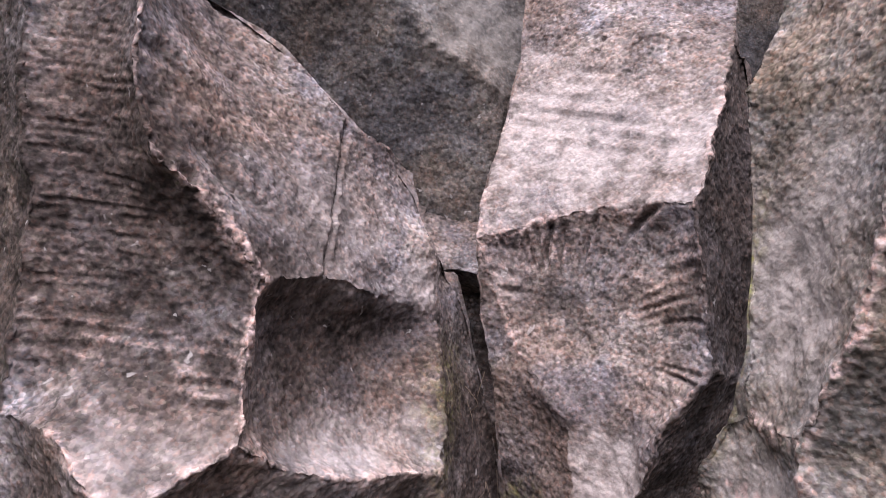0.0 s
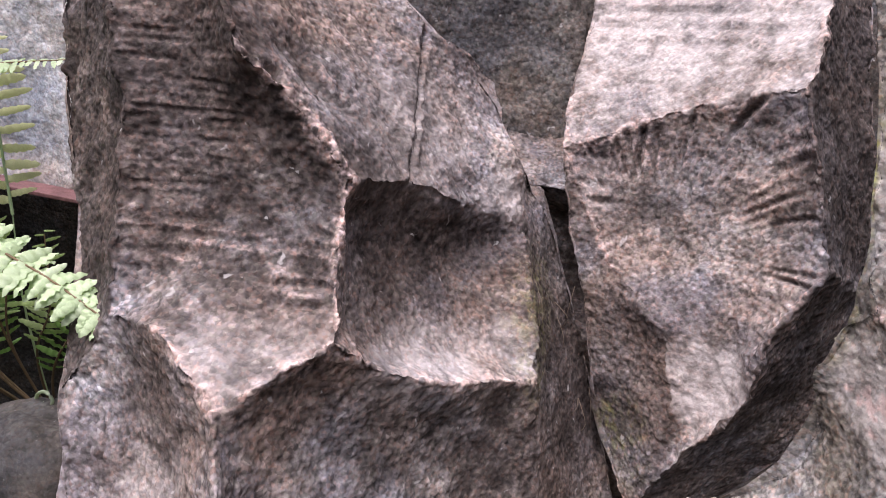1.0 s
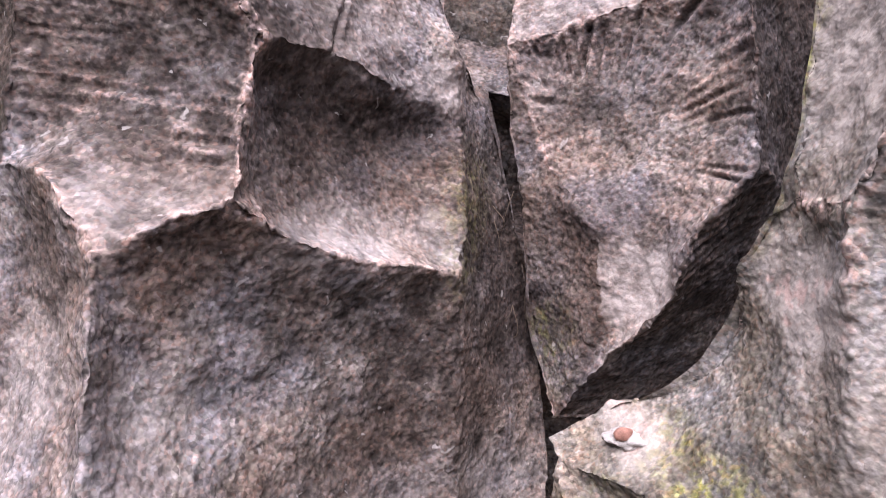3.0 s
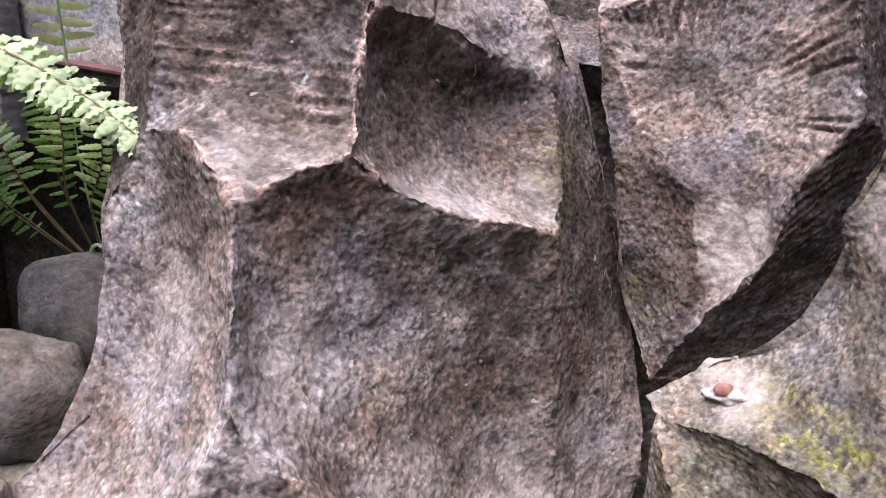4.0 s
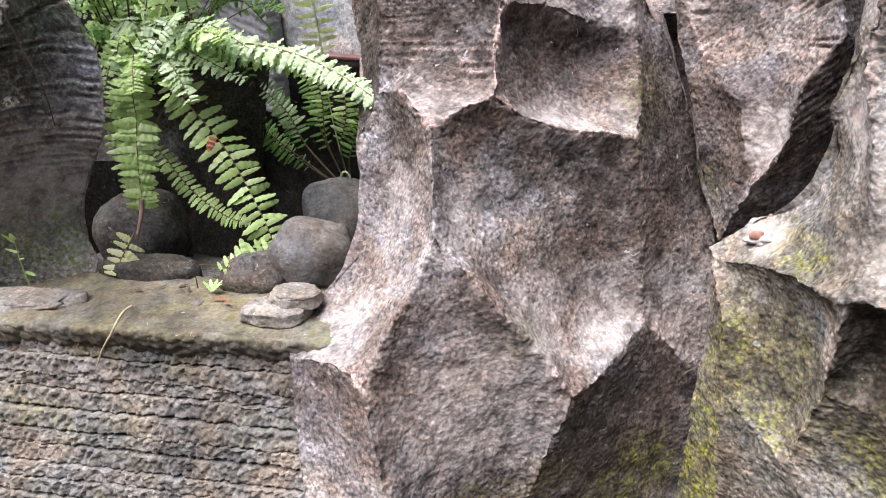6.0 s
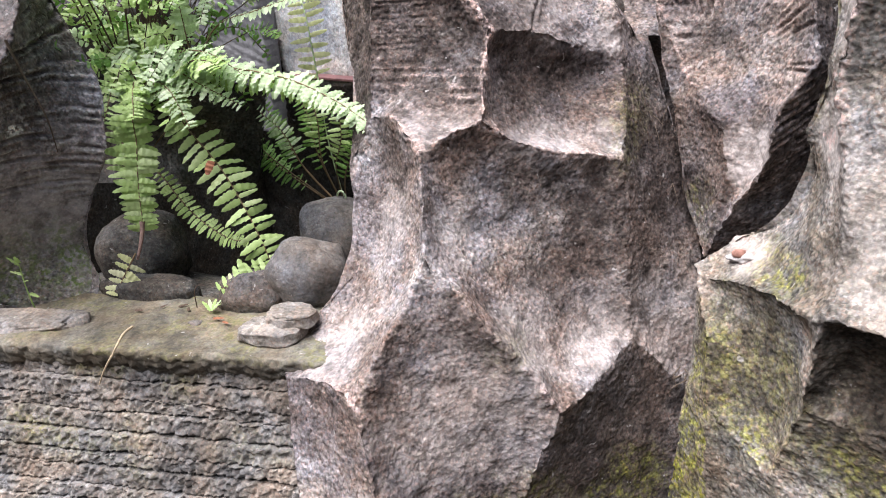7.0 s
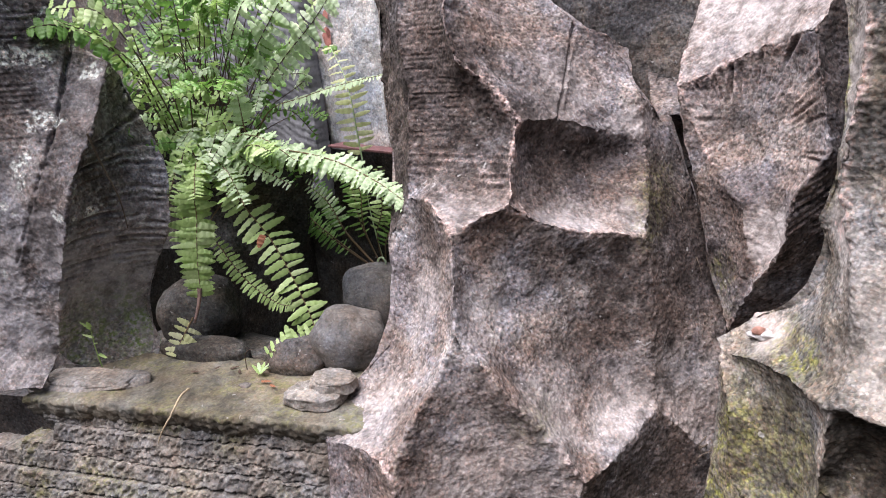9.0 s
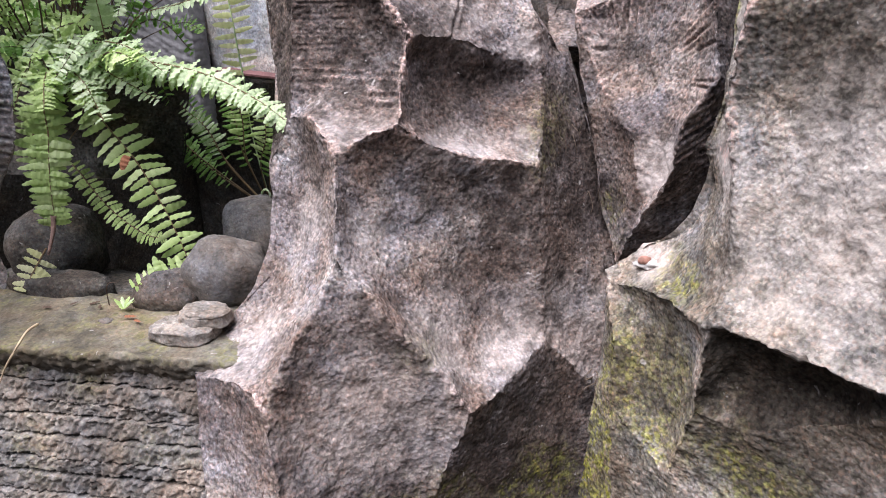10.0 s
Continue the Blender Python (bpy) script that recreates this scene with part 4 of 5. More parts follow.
def slab_mesh(name, x0, x1, depth, top, thick, seed, moss=0.7):
    """A thin uneven slab whose front edge follows the wall; the lip is broken and rounded."""
    cols, rows = int((x1 - x0) / 0.003), 60
    v, f = [], []
    for i in range(cols + 1):
        x = x0 + (x1 - x0) * i / cols
        lip = 0.007 * noise.noise(Vector((x * 14, seed, 0))) + 0.0014 * math.tanh(6 * noise.noise(Vector((x * 80, seed, 0)))) + 0.0015 * noise.noise(Vector((x * 190, seed, 0)))
        front = 0.142 + 0.27 * (x + 0.4) + lip
        for j in range(rows + 1):
            if j < 14:
                s = j / 13
                y, z = front + 0.010 * (1 - s) ** 2 + 0.003 * s ** 12 + 0.0014 * math.tanh(6 * noise.noise(Vector((x * 130, s * 4, seed)))) + 0.002 * noise.noise(Vector((x * 230, s * 6, seed))), top - thick * (1 - s)
            else:
                s = (j - 13) / (rows - 13)
                y, z = front + 0.006 + depth * s, top
                z += 0.004 * noise.noise(Vector((x * 12, y * 12, seed))) + 0.0015 * noise.noise(Vector((x * 70, y * 70, seed))) + 0.0006 * noise.noise(Vector((x * 220, y * 220, seed)))
            v.append((x, y, z - 0.02 * (x + 0.4)))
    for i in range(cols):
        for j in range(rows):
            a = i * (rows + 1) + j
            f.append((a, a + rows + 1, a + rows + 2, a + 1))
    wet = [moss * max(0.0, min(1.0, 0.55 + 1.2 * noise.noise(Vector(p) * 20) + 0.6 * noise.noise(Vector(p) * 60))) * (p[2] > top - 0.3 * thick - 0.02 * (p[0] + 0.4)) for p in v]
    zero = np.zeros(len(v))
    return mesh_from(name, v, f, [("wear", zero), ("pale", zero), ("dark", zero), ("moss", wet)])


tagged(part("stone_ledge", slab_mesh("stone_ledge", -0.66, -0.19, 0.135, LEDGE_Z, 0.030, 2.0), stone("ledge_stone", (0.075, 0.065, 0.05), (0.145, 0.128, 0.101), (0.23, 0.21, 0.172), 0.5, moss=(0.132, 0.128, 0.055))),
       "flat damp stone ledge with a film of moss", "ledge")
tagged(part("bank", box_mesh("bank", (-0.455, 0.225, 0.0), (-0.2, 0.525, 0.834), 0.02), SOIL), "dark earth bank under the ledge behind the wall", "bank", kind="structure")
# floor of the hollow, its shade put into the colour
tagged(part("hollow_floor", box_mesh("hollow_floor", (-0.72, 0.20, 0.0), (-0.455, 0.375, 0.822), 0.02), STONE_SHADED), "floor inside the hollow, coloured as in shade", "ground", kind="structure")
# boxes added at the side and rear to keep light out of the hollow
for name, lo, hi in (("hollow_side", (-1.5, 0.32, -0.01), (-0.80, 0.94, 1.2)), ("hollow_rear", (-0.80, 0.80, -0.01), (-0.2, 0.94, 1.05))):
    tagged(part(name, box_mesh(name, lo, hi, 0.02), STONE_SHADED), "added dark stone box keeping light out of the hollow", "wall", kind="structure")
# backing added so that gaps between the rocks stay dark
tagged(part("wall_north", box_mesh("wall_north", (-2.2, 0.95, -0.05), (2.2, 1.15, 1.75), 0.0), STONE_DARK), "added dark backing wall behind the rocks", "wall", kind="structure")
# unseen walls, added so that most light comes from above
for name, lo, hi in (("wall_south", (-2.2, -2.0, -0.05), (2.2, -1.8, 2.4)), ("wall_west", (-2.2, -1.8, -0.05), (-2.0, 0.95, 1.5)), ("wall_east", (2.0, -1.8, -0.05), (2.2, 0.95, 2.6))):
    tagged(part(name, box_mesh(name, lo, hi, 0.0), LIGHT_BLOCKER), "added unseen dark wall that blocks low light", "wall", kind="structure")

# the concrete wall above the recess, with its joint, red mark and rusty sheet edge
def wall_panel(name, x0, x1, z0, z1, seed, stripes=0.0, set_back=0.0):
    cols, rows = int((x1 - x0) / 0.004), int((z1 - z0) / 0.004)
    v, f = [], []
    for i in range(cols + 1):
        for j in range(rows + 1):
            x, z = x0 + (x1 - x0) * i / cols, z0 + (z1 - z0) * j / rows
            p = Vector((x, seed, z))
            y = 0.607 - 0.2 * (x + 0.405) + set_back + 0.012 * noise.noise(p * 6) + 0.004 * noise.noise(p * 24) + 0.0015 * noise.noise(p * 120)
            y += stripes * math.sin((z + 0.3 * x + 0.01 * noise.noise(p * 18)) * 420)
            if i in (0, cols):
                y += 0.03
            v.append((x, y, z))
    for i in range(cols):
        for j in range(rows):
            a = i * (rows + 1) + j
            f.append((a, a + rows + 1, a + rows + 2, a + 1))
    return mesh_from(name, v, f)


garden_wall = tagged(new("concrete_wall"), "weathered grey concrete wall with a vertical joint and red paint mark", "wall")
part("panel", wall_panel("panel", -0.583, -0.27, 1.062, 1.75, 4.0), CONCRETE, garden_wall)
part("panel", wall_panel("panel", -1.15, -0.57, 0.98, 1.75, 9.0, 0.0012, -0.03), plain("dark_streaked_concrete", (0.15, 0.15, 0.16), 0.9, 0.45, 16.0, 0.8), garden_wall)
part("backing", box_mesh("backing", (-1.15, 0.0, 1.08), (-0.12, 0.14, 1.75), 0.0), CONCRETE, garden_wall).location = (0, 0.80, 0)
for cx, cz, r in ((-0.535, 1.288, 0.009), (-0.537, 1.256, 0.013), (-0.532, 1.262, 0.007)):
    bm = bmesh.new()
    bmesh.ops.create_circle(bm, cap_ends=True, segments=18, radius=1.0)
    for w in bm.verts:
        a = math.atan2(w.co.y, w.co.x)
        k = 1 + 0.35 * noise.noise(Vector((3 * math.cos(a), 3 * math.sin(a), cx * 50)))
        x = cx + r * 0.75 * k * w.co.x
        w.co = Vector((x, 0.596 - 0.2 * (x + 0.405), cz + r * 1.3 * k * w.co.y))
    me = bpy.data.meshes.new("paint_mark")
    bm.to_mesh(me)
    bm.free()
    part("paint_mark", me, RED_MARK, garden_wall, "faded red paint mark")
rail = part("metal_sheet", box_mesh("metal_sheet", (-0.56, 0.0, 0.0), (-0.14, 0.16, 0.004), 0.001), RUST)
rail.matrix_world = pose(0, 0.497, 1.058, 0, 1.5, -11)
tagged(rail, "rusty red metal sheet edge under the concrete wall", "metal sheet")

# ---- boulders and small stones on the ledge ----
BOULDER = stone("smooth_boulder_stone", (0.07, 0.062, 0.055), (0.115, 0.106, 0.10), (0.19, 0.18, 0.178), 0.55, moss=(0.1, 0.11, 0.03))
for label, centre, radii, seed, turn in (
        ("rounded grey boulder on the ledge beside the large rock", (-0.322, 0.325, 0.864), (0.053, 0.046, 0.047), 2.0, 0.3),
        ("rounded grey boulder behind another beneath the fern", (-0.370, 0.47, 0.862), (0.068, 0.05, 0.058), 5.0, 0.0),
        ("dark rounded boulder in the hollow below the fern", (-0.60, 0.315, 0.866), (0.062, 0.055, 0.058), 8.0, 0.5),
        ("low dark grey boulder on the mossy ledge", (-0.384, 0.288, 0.848), (0.046, 0.036, 0.030), 11.0, 0.2),
        ("flat dark stone at the back of the ledge", (-0.53, 0.258, 0.842), (0.072, 0.026, 0.018), 13.0, 0.25)):
    # stones lying in the hollow take its near-black colour as painted shade
    tagged(rounded("boulder", centre, radii, STONE_SHADED if "dark" in label and centre[0] < -0.5 else STONE_DARK if "dark" in label else BOULDER, seed, 0.16, 0.25, turn, 48, 0.55 if "flat" in label else 0.9), label, "boulder", "boulders on the ledge")
for label, centre, radii, seed in (
        ("flat grey layered stone step on the ledge", (-0.300, 0.222, 0.843), (0.038, 0.026, 0.0095), 3.0),
        ("small flat grey stone lying on another", (-0.284, 0.240, 0.855), (0.029, 0.022, 0.0085), 6.0)):
    tagged(rounded("flat_stone", centre, radii, STONE_COURSE, seed, 0.22, 0.15, 0.3, 64, 0.42), label, "stone")
tagged(rounded("flat_stone", (-0.622, 0.132, 0.838), (0.085, 0.03, 0.014), STONE_COURSE, 17.0, 0.35, 0.1, 0.30, 64, 0.6), "rough mossy stone lip at the end of the ledge", "stone")
tagged(rounded("pebble", (-0.409, 0.212, 0.838), (0.009, 0.006, 0.0035), BOULDER, 21.0, 0.3), "small dark pebble on the mossy ledge", "pebble")

# ---- ferns ----
def leaflet_mesh(name, width, lobes, seed, fold=0.10, curl=0.12):
    """One leaflet, one unit long along x, with a wavy edge, a raised midrib line and a blunt tip."""
    n = 12
    v, f = [], []
    for i in range(n + 1):
        s = i / n
        w = width * min(1.0, 0.55 + 2.2 * s) * max(0.0, 1 - s ** 3.5) ** 0.5 * (1 + lobes * math.sin(s * 30 + seed))
        w *= 1.08 - 0.22 * s
        z = -curl * s * s + 0.025 * math.sin(s * 21 + seed)
        ear = 0.35 * width * max(0.0, 1 - s * 6)
        v += [(s, -w, z - fold * w), (s, -0.5 * w, z + 0.3 * fold * w), (s, 0, z), (s, 0.5 * w, z + 0.3 * fold * w), (s, w + ear, z - fold * w)]
    for i in range(n):
        for j in range(4):
            a = i * 5 + j
            f.append((a, a + 5, a + 6, a + 1))
    return v, f


LEAFLETS = []
for k, (w, lobe) in enumerate(((0.165, 0.13), (0.185, 0.16), (0.15, 0.12))):
    v, f = leaflet_mesh("leaflet", w, lobe, k * 1.7, curl=0.10 + 0.05 * k)
    for material in (LEAF, LEAF_DEEP, LEAF_PALE, LEAF_YELLOWISH):
        me = mesh_from("leaflet", v, f)
        me.materials.append(material)
        LEAFLETS.append(me)
ROUND = [leaflet_mesh("leaf", w, 0.03, k, 0.15, 0.15) for k, w in enumerate((0.23, 0.29))]


def frond_frames(path, facing):
    """Along a frond: place, run, side and face of the blade."""
    out = []
    for i, p in enumerate(path):
        run = (path[min(i + 1, len(path) - 1)] - path[max(i - 1, 0)]).normalized()
        face = Vector(facing)
        face = (face - face.dot(run) * run).normalized()
        out.append((p, run, run.cross(face), face))
    return out


def frond(parent, points, step, length, facing, tone=0, start=0.0, tip=0.35, rng=None, lean=0.10, gap=0.0, radius=0.0013, joined=False, droop=0.2, stalk=None, loose=0.0, slim=1.0):
    """A frond: its stalk, with leaflets left and right of it. joined: rounder leaflets in one mesh."""
    total = sum((Vector(points[i + 1]) - Vector(points[i])).length for i in range(len(points) - 1))
    count = max(6, int(total / step))
    path = spline(points, count)
    stem = tube("frond", path, radius, stalk or STEM, parent, sides=5)
    v_all, f_all = [], []
    for i, (p, run, side, face) in enumerate(frond_frames(path, facing)):
        s = i / (count - 1)
        if s < start or i == 0:
            continue
        q = (s - start) / (1 - start)
        size = length * min(1.0, 0.55 + 3 * q) * (1 - (1 - tip) * max(0.0, (q - 0.45) / 0.55) ** 1.4)
        for sign in (-1, 1):
            if rng.random() < gap:
                continue
            d = (side * sign + run * (lean + rng.uniform(-0.18, 0.18)) + face * rng.uniform(-0.22 - loose, 0.12 + loose)).normalized()
            up = (face + d * rng.uniform(-0.1, 0.25) + run * rng.uniform(-0.35 - loose, 0.35 + loose) + Vector((0, 0, loose))).normalized()
            y = up.cross(d).normalized()
            up = d.cross(y)
            k = size * rng.uniform(0.8, 1.12)
            base = p + (run * step * 0.35 * (1 if sign > 0 else -0.2))
            m = Matrix((( d.x, y.x * sign, up.x, base.x), (d.y, y.y * sign, up.y, base.y), (d.z, y.z * sign, up.z, base.z), (0, 0, 0, 1))) @ Matrix.Diagonal((k, k * slim * rng.uniform(0.9, 1.15), k * (1 + droop), 1))
            if joined:
                lv, lf = ROUND[rng.randrange(2)]
                o = len(v_all)
                v_all += [tuple(m @ Vector(c)) for c in lv]
                f_all += [tuple(o + c for c in q4) for q4 in lf]
            else:
                leaf = new("leaflet", LEAFLETS[4 * rng.randrange(3) + tone])
                leaf.parent = stem
                leaf.matrix_basis = m
    if joined:
        part("leaves", mesh_from("leaves", v_all, f_all), (LEAF, LEAF_DEEP, LEAF_PALE, LEAF_YELLOWISH)[tone], stem)
    return stem


rng = random.Random(11)
TO_VIEW = Vector((0.56, -0.60, 0.58))
fern = tagged(new("fern"), "green sword fern with arching fronds growing behind the ledge", "fern")
fern.location = (-0.565, 0.42, 1.05)
bpy.context.view_layer.update()
CROWN = (-0.565, 0.42, 1.06)
LOW = (-0.375, 0.50, 0.885)
HANG = (0.70, -0.54, 0.46)
# the two hanging fronds, the bare stalk and faded tip of one, and the small frond between them
frond(fern, [CROWN] + [(-0.532, 0.300, 1.082), (-0.530, 0.285, 1.031), (-0.532, 0.275, 0.977), (-0.533, 0.270, 0.925)], 0.0074, 0.0265, HANG, 0, 0.22, 0.7, loose=0.12, lean=0.0, slim=1.05, rng=rng)
frond(fern, [(-0.552, 0.300, 1.070), (-0.556, 0.285, 1.030), (-0.551, 0.276, 0.985), (-0.540, 0.272, 0.94)], 0.0074, 0.022, (0.75, -0.5, 0.5), 0, 0.05, 0.6, loose=0.12, lean=0.0, rng=rng)
tube("bare_stalk", spline([(-0.533, 0.270, 0.935), (-0.536, 0.266, 0.913), (-0.543, 0.258, 0.885)], 10), 0.0034, STEM_PINK, fern, "withered pinkish-brown bare stalk", taper=0.5)
frond(fern, [(-0.541, 0.256, 0.895), (-0.546, 0.246, 0.880), (-0.552, 0.236, 0.864), (-0.554, 0.228, 0.850)], 0.0075, 0.022, HANG, 3, 0.05, 0.6, gap=0.03, slim=1.1, rng=rng)
frond(fern, [CROWN] + [(-0.512, 0.330, 1.091), (-0.490, 0.330, 1.048), (-0.443, 0.330, 0.995), (-0.404, 0.325, 0.935), (-0.376, 0.318, 0.883), (-0.365, 0.312, 0.856)], 0.0108, 0.0315, TO_VIEW, 0, 0.18, 0.85, gap=0.06, loose=0.08, slim=0.82, rng=rng)
frond(fern, [(-0.366, 0.310, 0.872), (-0.374, 0.288, 0.876), (-0.387, 0.270, 0.873), (-0.404, 0.258, 0.864)], 0.0072, 0.024, (0.6, -0.5, 0.6), 0, 0.0, 0.5, rng=rng)
frond(fern, [CROWN] + [(-0.578, 0.345, 1.005), (-0.552, 0.340, 0.962), (-0.512, 0.340, 0.920), (-0.466, 0.342, 0.894), (-0.430, 0.340, 0.893)], 0.0074, 0.0160, HANG, 0, 0.3, 0.5, slim=1.15, loose=0.08, rng=rng)
# the long arching frond, dense and drooping, and a shorter one beneath it
ARCH = [CROWN] + [(-0.541, 0.360, 1.102), (-0.451, 0.365, 1.114), (-0.358, 0.370, 1.102), (-0.289, 0.370, 1.077), (-0.240, 0.365, 1.052)]
frond(fern, ARCH, 0.0056, 0.027, (0.12, -0.42, 0.95), 2, 0.10, 0.55, radius=0.0016, loose=0.22, slim=1.05, droop=0.8, rng=rng)
frond(fern, [tuple(Vector(p) + Vector((-0.012, 0.012, -0.010))) for p in ARCH[:5]], 0.0068, 0.025, (0.3, -0.62, 0.7), 0, 0.15, 0.5, loose=0.25, droop=0.6, rng=rng)
frond(fern, [CROWN, (-0.53, 0.345, 1.112), (-0.47, 0.335, 1.128), (-0.41, 0.335, 1.116)], 0.0060, 0.024, (0.2, -0.5, 0.9), 2, 0.15, 0.5, loose=0.25, droop=0.6, rng=rng)
for points, tone in (([(-0.53, 0.34, 1.10), (-0.48, 0.31, 1.09), (-0.44, 0.29, 1.055)], 2), ([(-0.55, 0.33, 1.10), (-0.52, 0.29, 1.10), (-0.50, 0.265, 1.07)], 0),
                     ([(-0.50, 0.35, 1.13), (-0.43, 0.33, 1.135), (-0.37, 0.32, 1.11)], 2), ([(-0.575, 0.34, 1.10), (-0.565, 0.30, 1.10), (-0.56, 0.27, 1.06)], 0),
                     ([(-0.51, 0.345, 1.115), (-0.455, 0.33, 1.10), (-0.40, 0.335, 1.075)], 2)):
    frond(fern, [CROWN] + points, 0.0070, 0.021, (0.3 + rng.uniform(-0.2, 0.2), -0.5, 0.85), tone, 0.12, 0.5, loose=0.25, droop=0.6, gap=0.05, rng=rng)
# upright and lying fronds before the concrete wall, coloured pale for the light on them
tube("stalk", spline([LOW, (-0.384, 0.484, 1.0), (-0.385, 0.480, 1.080)], 10), 0.0012, LEAF_PALE, fern)
frond(fern, [(-0.385, 0.480, 1.078), (-0.389, 0.480, 1.119), (-0.393, 0.480, 1.164), (-0.408, 0.490, 1.200), (-0.443, 0.510, 1.240)], 0.0115, 0.0270, (0.4, -0.6, 0.75), 3, 0.0, 0.5, slim=0.8, stalk=LEAF_PALE, rng=rng)
frond(fern, [CROWN] + [(-0.486, 0.400, 1.155), (-0.426, 0.420, 1.178), (-0.370, 0.440, 1.192), (-0.315, 0.460, 1.201)], 0.0062, 0.017, (0.1, -0.3, 1.0), 2, 0.3, 0.5, rng=rng)
# shaded fronds rising out of the hollow behind the boulders, most with the shade painted as deep green
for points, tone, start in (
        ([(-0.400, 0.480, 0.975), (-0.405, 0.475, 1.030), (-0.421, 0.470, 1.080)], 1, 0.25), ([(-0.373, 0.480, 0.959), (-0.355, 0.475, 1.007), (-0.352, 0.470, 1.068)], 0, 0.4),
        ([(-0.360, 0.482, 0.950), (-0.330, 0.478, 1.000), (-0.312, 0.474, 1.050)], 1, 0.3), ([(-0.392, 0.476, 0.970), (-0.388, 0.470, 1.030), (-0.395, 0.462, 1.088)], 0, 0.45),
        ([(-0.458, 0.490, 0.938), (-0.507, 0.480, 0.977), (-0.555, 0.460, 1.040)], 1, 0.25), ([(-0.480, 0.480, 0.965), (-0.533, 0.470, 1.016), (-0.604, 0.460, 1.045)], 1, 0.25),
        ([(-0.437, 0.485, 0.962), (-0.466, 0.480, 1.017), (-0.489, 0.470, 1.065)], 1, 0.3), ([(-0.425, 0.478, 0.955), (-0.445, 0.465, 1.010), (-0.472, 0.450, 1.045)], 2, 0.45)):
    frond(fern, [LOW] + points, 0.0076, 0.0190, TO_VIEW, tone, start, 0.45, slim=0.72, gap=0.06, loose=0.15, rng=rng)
frond(fern, [CROWN] + [(-0.488, 0.360, 1.118), (-0.480, 0.350, 1.147), (-0.476, 0.345, 1.170), (-0.472, 0.340, 1.189)], 0.0075, 0.018, TO_VIEW, 2, 0.5, 0.5, rng=rng)
shrub = tagged(new("fern"), "bushy fern with dark stems and small rounded leaflets", "fern")
shrub.location = (-0.655, 0.42, 1.05)
frond(shrub, [(-0.65, 0.42, 1.05)] + [(-0.633, 0.420, 1.069), (-0.586, 0.420, 1.157), (-0.532, 0.420, 1.237), (-0.470, 0.420, 1.323)], 0.0075, 0.0130, TO_VIEW, 1, 0.25, 0.6, rng=rng, joined=True, gap=0.25, loose=0.8, radius=0.0015, stalk=TWIG)
frond(shrub, [(-0.65, 0.42, 1.05)] + [(-0.648, 0.400, 1.072), (-0.625, 0.390, 1.162), (-0.602, 0.380, 1.243), (-0.573, 0.370, 1.346)], 0.0075, 0.0130, TO_VIEW, 0, 0.25, 0.6, rng=rng, joined=True, gap=0.25, loose=0.8, radius=0.0015, stalk=TWIG)
frond(shrub, [(-0.65, 0.42, 1.05)] + [(-0.625, 0.360, 1.082), (-0.604, 0.320, 1.171), (-0.575, 0.270, 1.238), (-0.552, 0.210, 1.280)], 0.0075, 0.0130, (0.2, -0.5, 0.8), 0, 0.25, 0.6, rng=rng, joined=True, gap=0.25, loose=0.8, radius=0.0015, stalk=TWIG)
frond(shrub, [(-0.65, 0.42, 1.05)] + [(-0.634, 0.380, 1.086), (-0.647, 0.360, 1.174), (-0.612, 0.310, 1.256), (-0.575, 0.270, 1.337)], 0.0075, 0.0130, TO_VIEW, 0, 0.25, 0.6, rng=rng, joined=True, gap=0.25, loose=0.8, radius=0.0015, stalk=TWIG)
frond(shrub, [(-0.65, 0.42, 1.05)] + [(-0.627, 0.440, 1.074), (-0.554, 0.450, 1.170), (-0.480, 0.460, 1.248), (-0.413, 0.470, 1.319)], 0.0075, 0.0130, TO_VIEW, 0, 0.25, 0.6, rng=rng, joined=True, gap=0.25, loose=0.8, radius=0.0015, stalk=TWIG)
frond(shrub, [(-0.65, 0.42, 1.05)] + [(-0.618, 0.420, 1.078), (-0.546, 0.410, 1.183), (-0.463, 0.400, 1.265), (-0.382, 0.400, 1.328)], 0.0075, 0.0130, TO_VIEW, 0, 0.25, 0.6, rng=rng, joined=True, gap=0.25, loose=0.8, radius=0.0015, stalk=TWIG)
frond(shrub, [(-0.65, 0.42, 1.05)] + [(-0.622, 0.360, 1.090), (-0.604, 0.300, 1.204), (-0.550, 0.220, 1.267), (-0.543, 0.160, 1.293)], 0.0075, 0.0130, (0.1, -0.4, 0.9), 0, 0.25, 0.6, rng=rng, joined=True, gap=0.25, loose=0.8, radius=0.0015, stalk=TWIG)
frond(shrub, [(-0.65, 0.42, 1.05)] + [(-0.671, 0.430, 1.066), (-0.662, 0.460, 1.153), (-0.655, 0.480, 1.240), (-0.638, 0.500, 1.340)], 0.0075, 0.0130, TO_VIEW, 1, 0.25, 0.6, rng=rng, joined=True, gap=0.25, loose=0.8, radius=0.0015, stalk=TWIG)
frond(shrub, [(-0.65, 0.42, 1.05)] + [(-0.621, 0.460, 1.080), (-0.565, 0.500, 1.173), (-0.509, 0.530, 1.238), (-0.459, 0.550, 1.234)], 0.0075, 0.0130, TO_VIEW, 1, 0.25, 0.6, rng=rng, joined=True, gap=0.25, loose=0.8, radius=0.0015, stalk=TWIG)
frond(shrub, [(-0.65, 0.42, 1.05)] + [(-0.607, 0.360, 1.099), (-0.595, 0.340, 1.184), (-0.584, 0.330, 1.260), (-0.559, 0.320, 1.336)], 0.0075, 0.0130, TO_VIEW, 0, 0.25, 0.6, rng=rng, joined=True, gap=0.25, loose=0.8, radius=0.0015, stalk=TWIG)
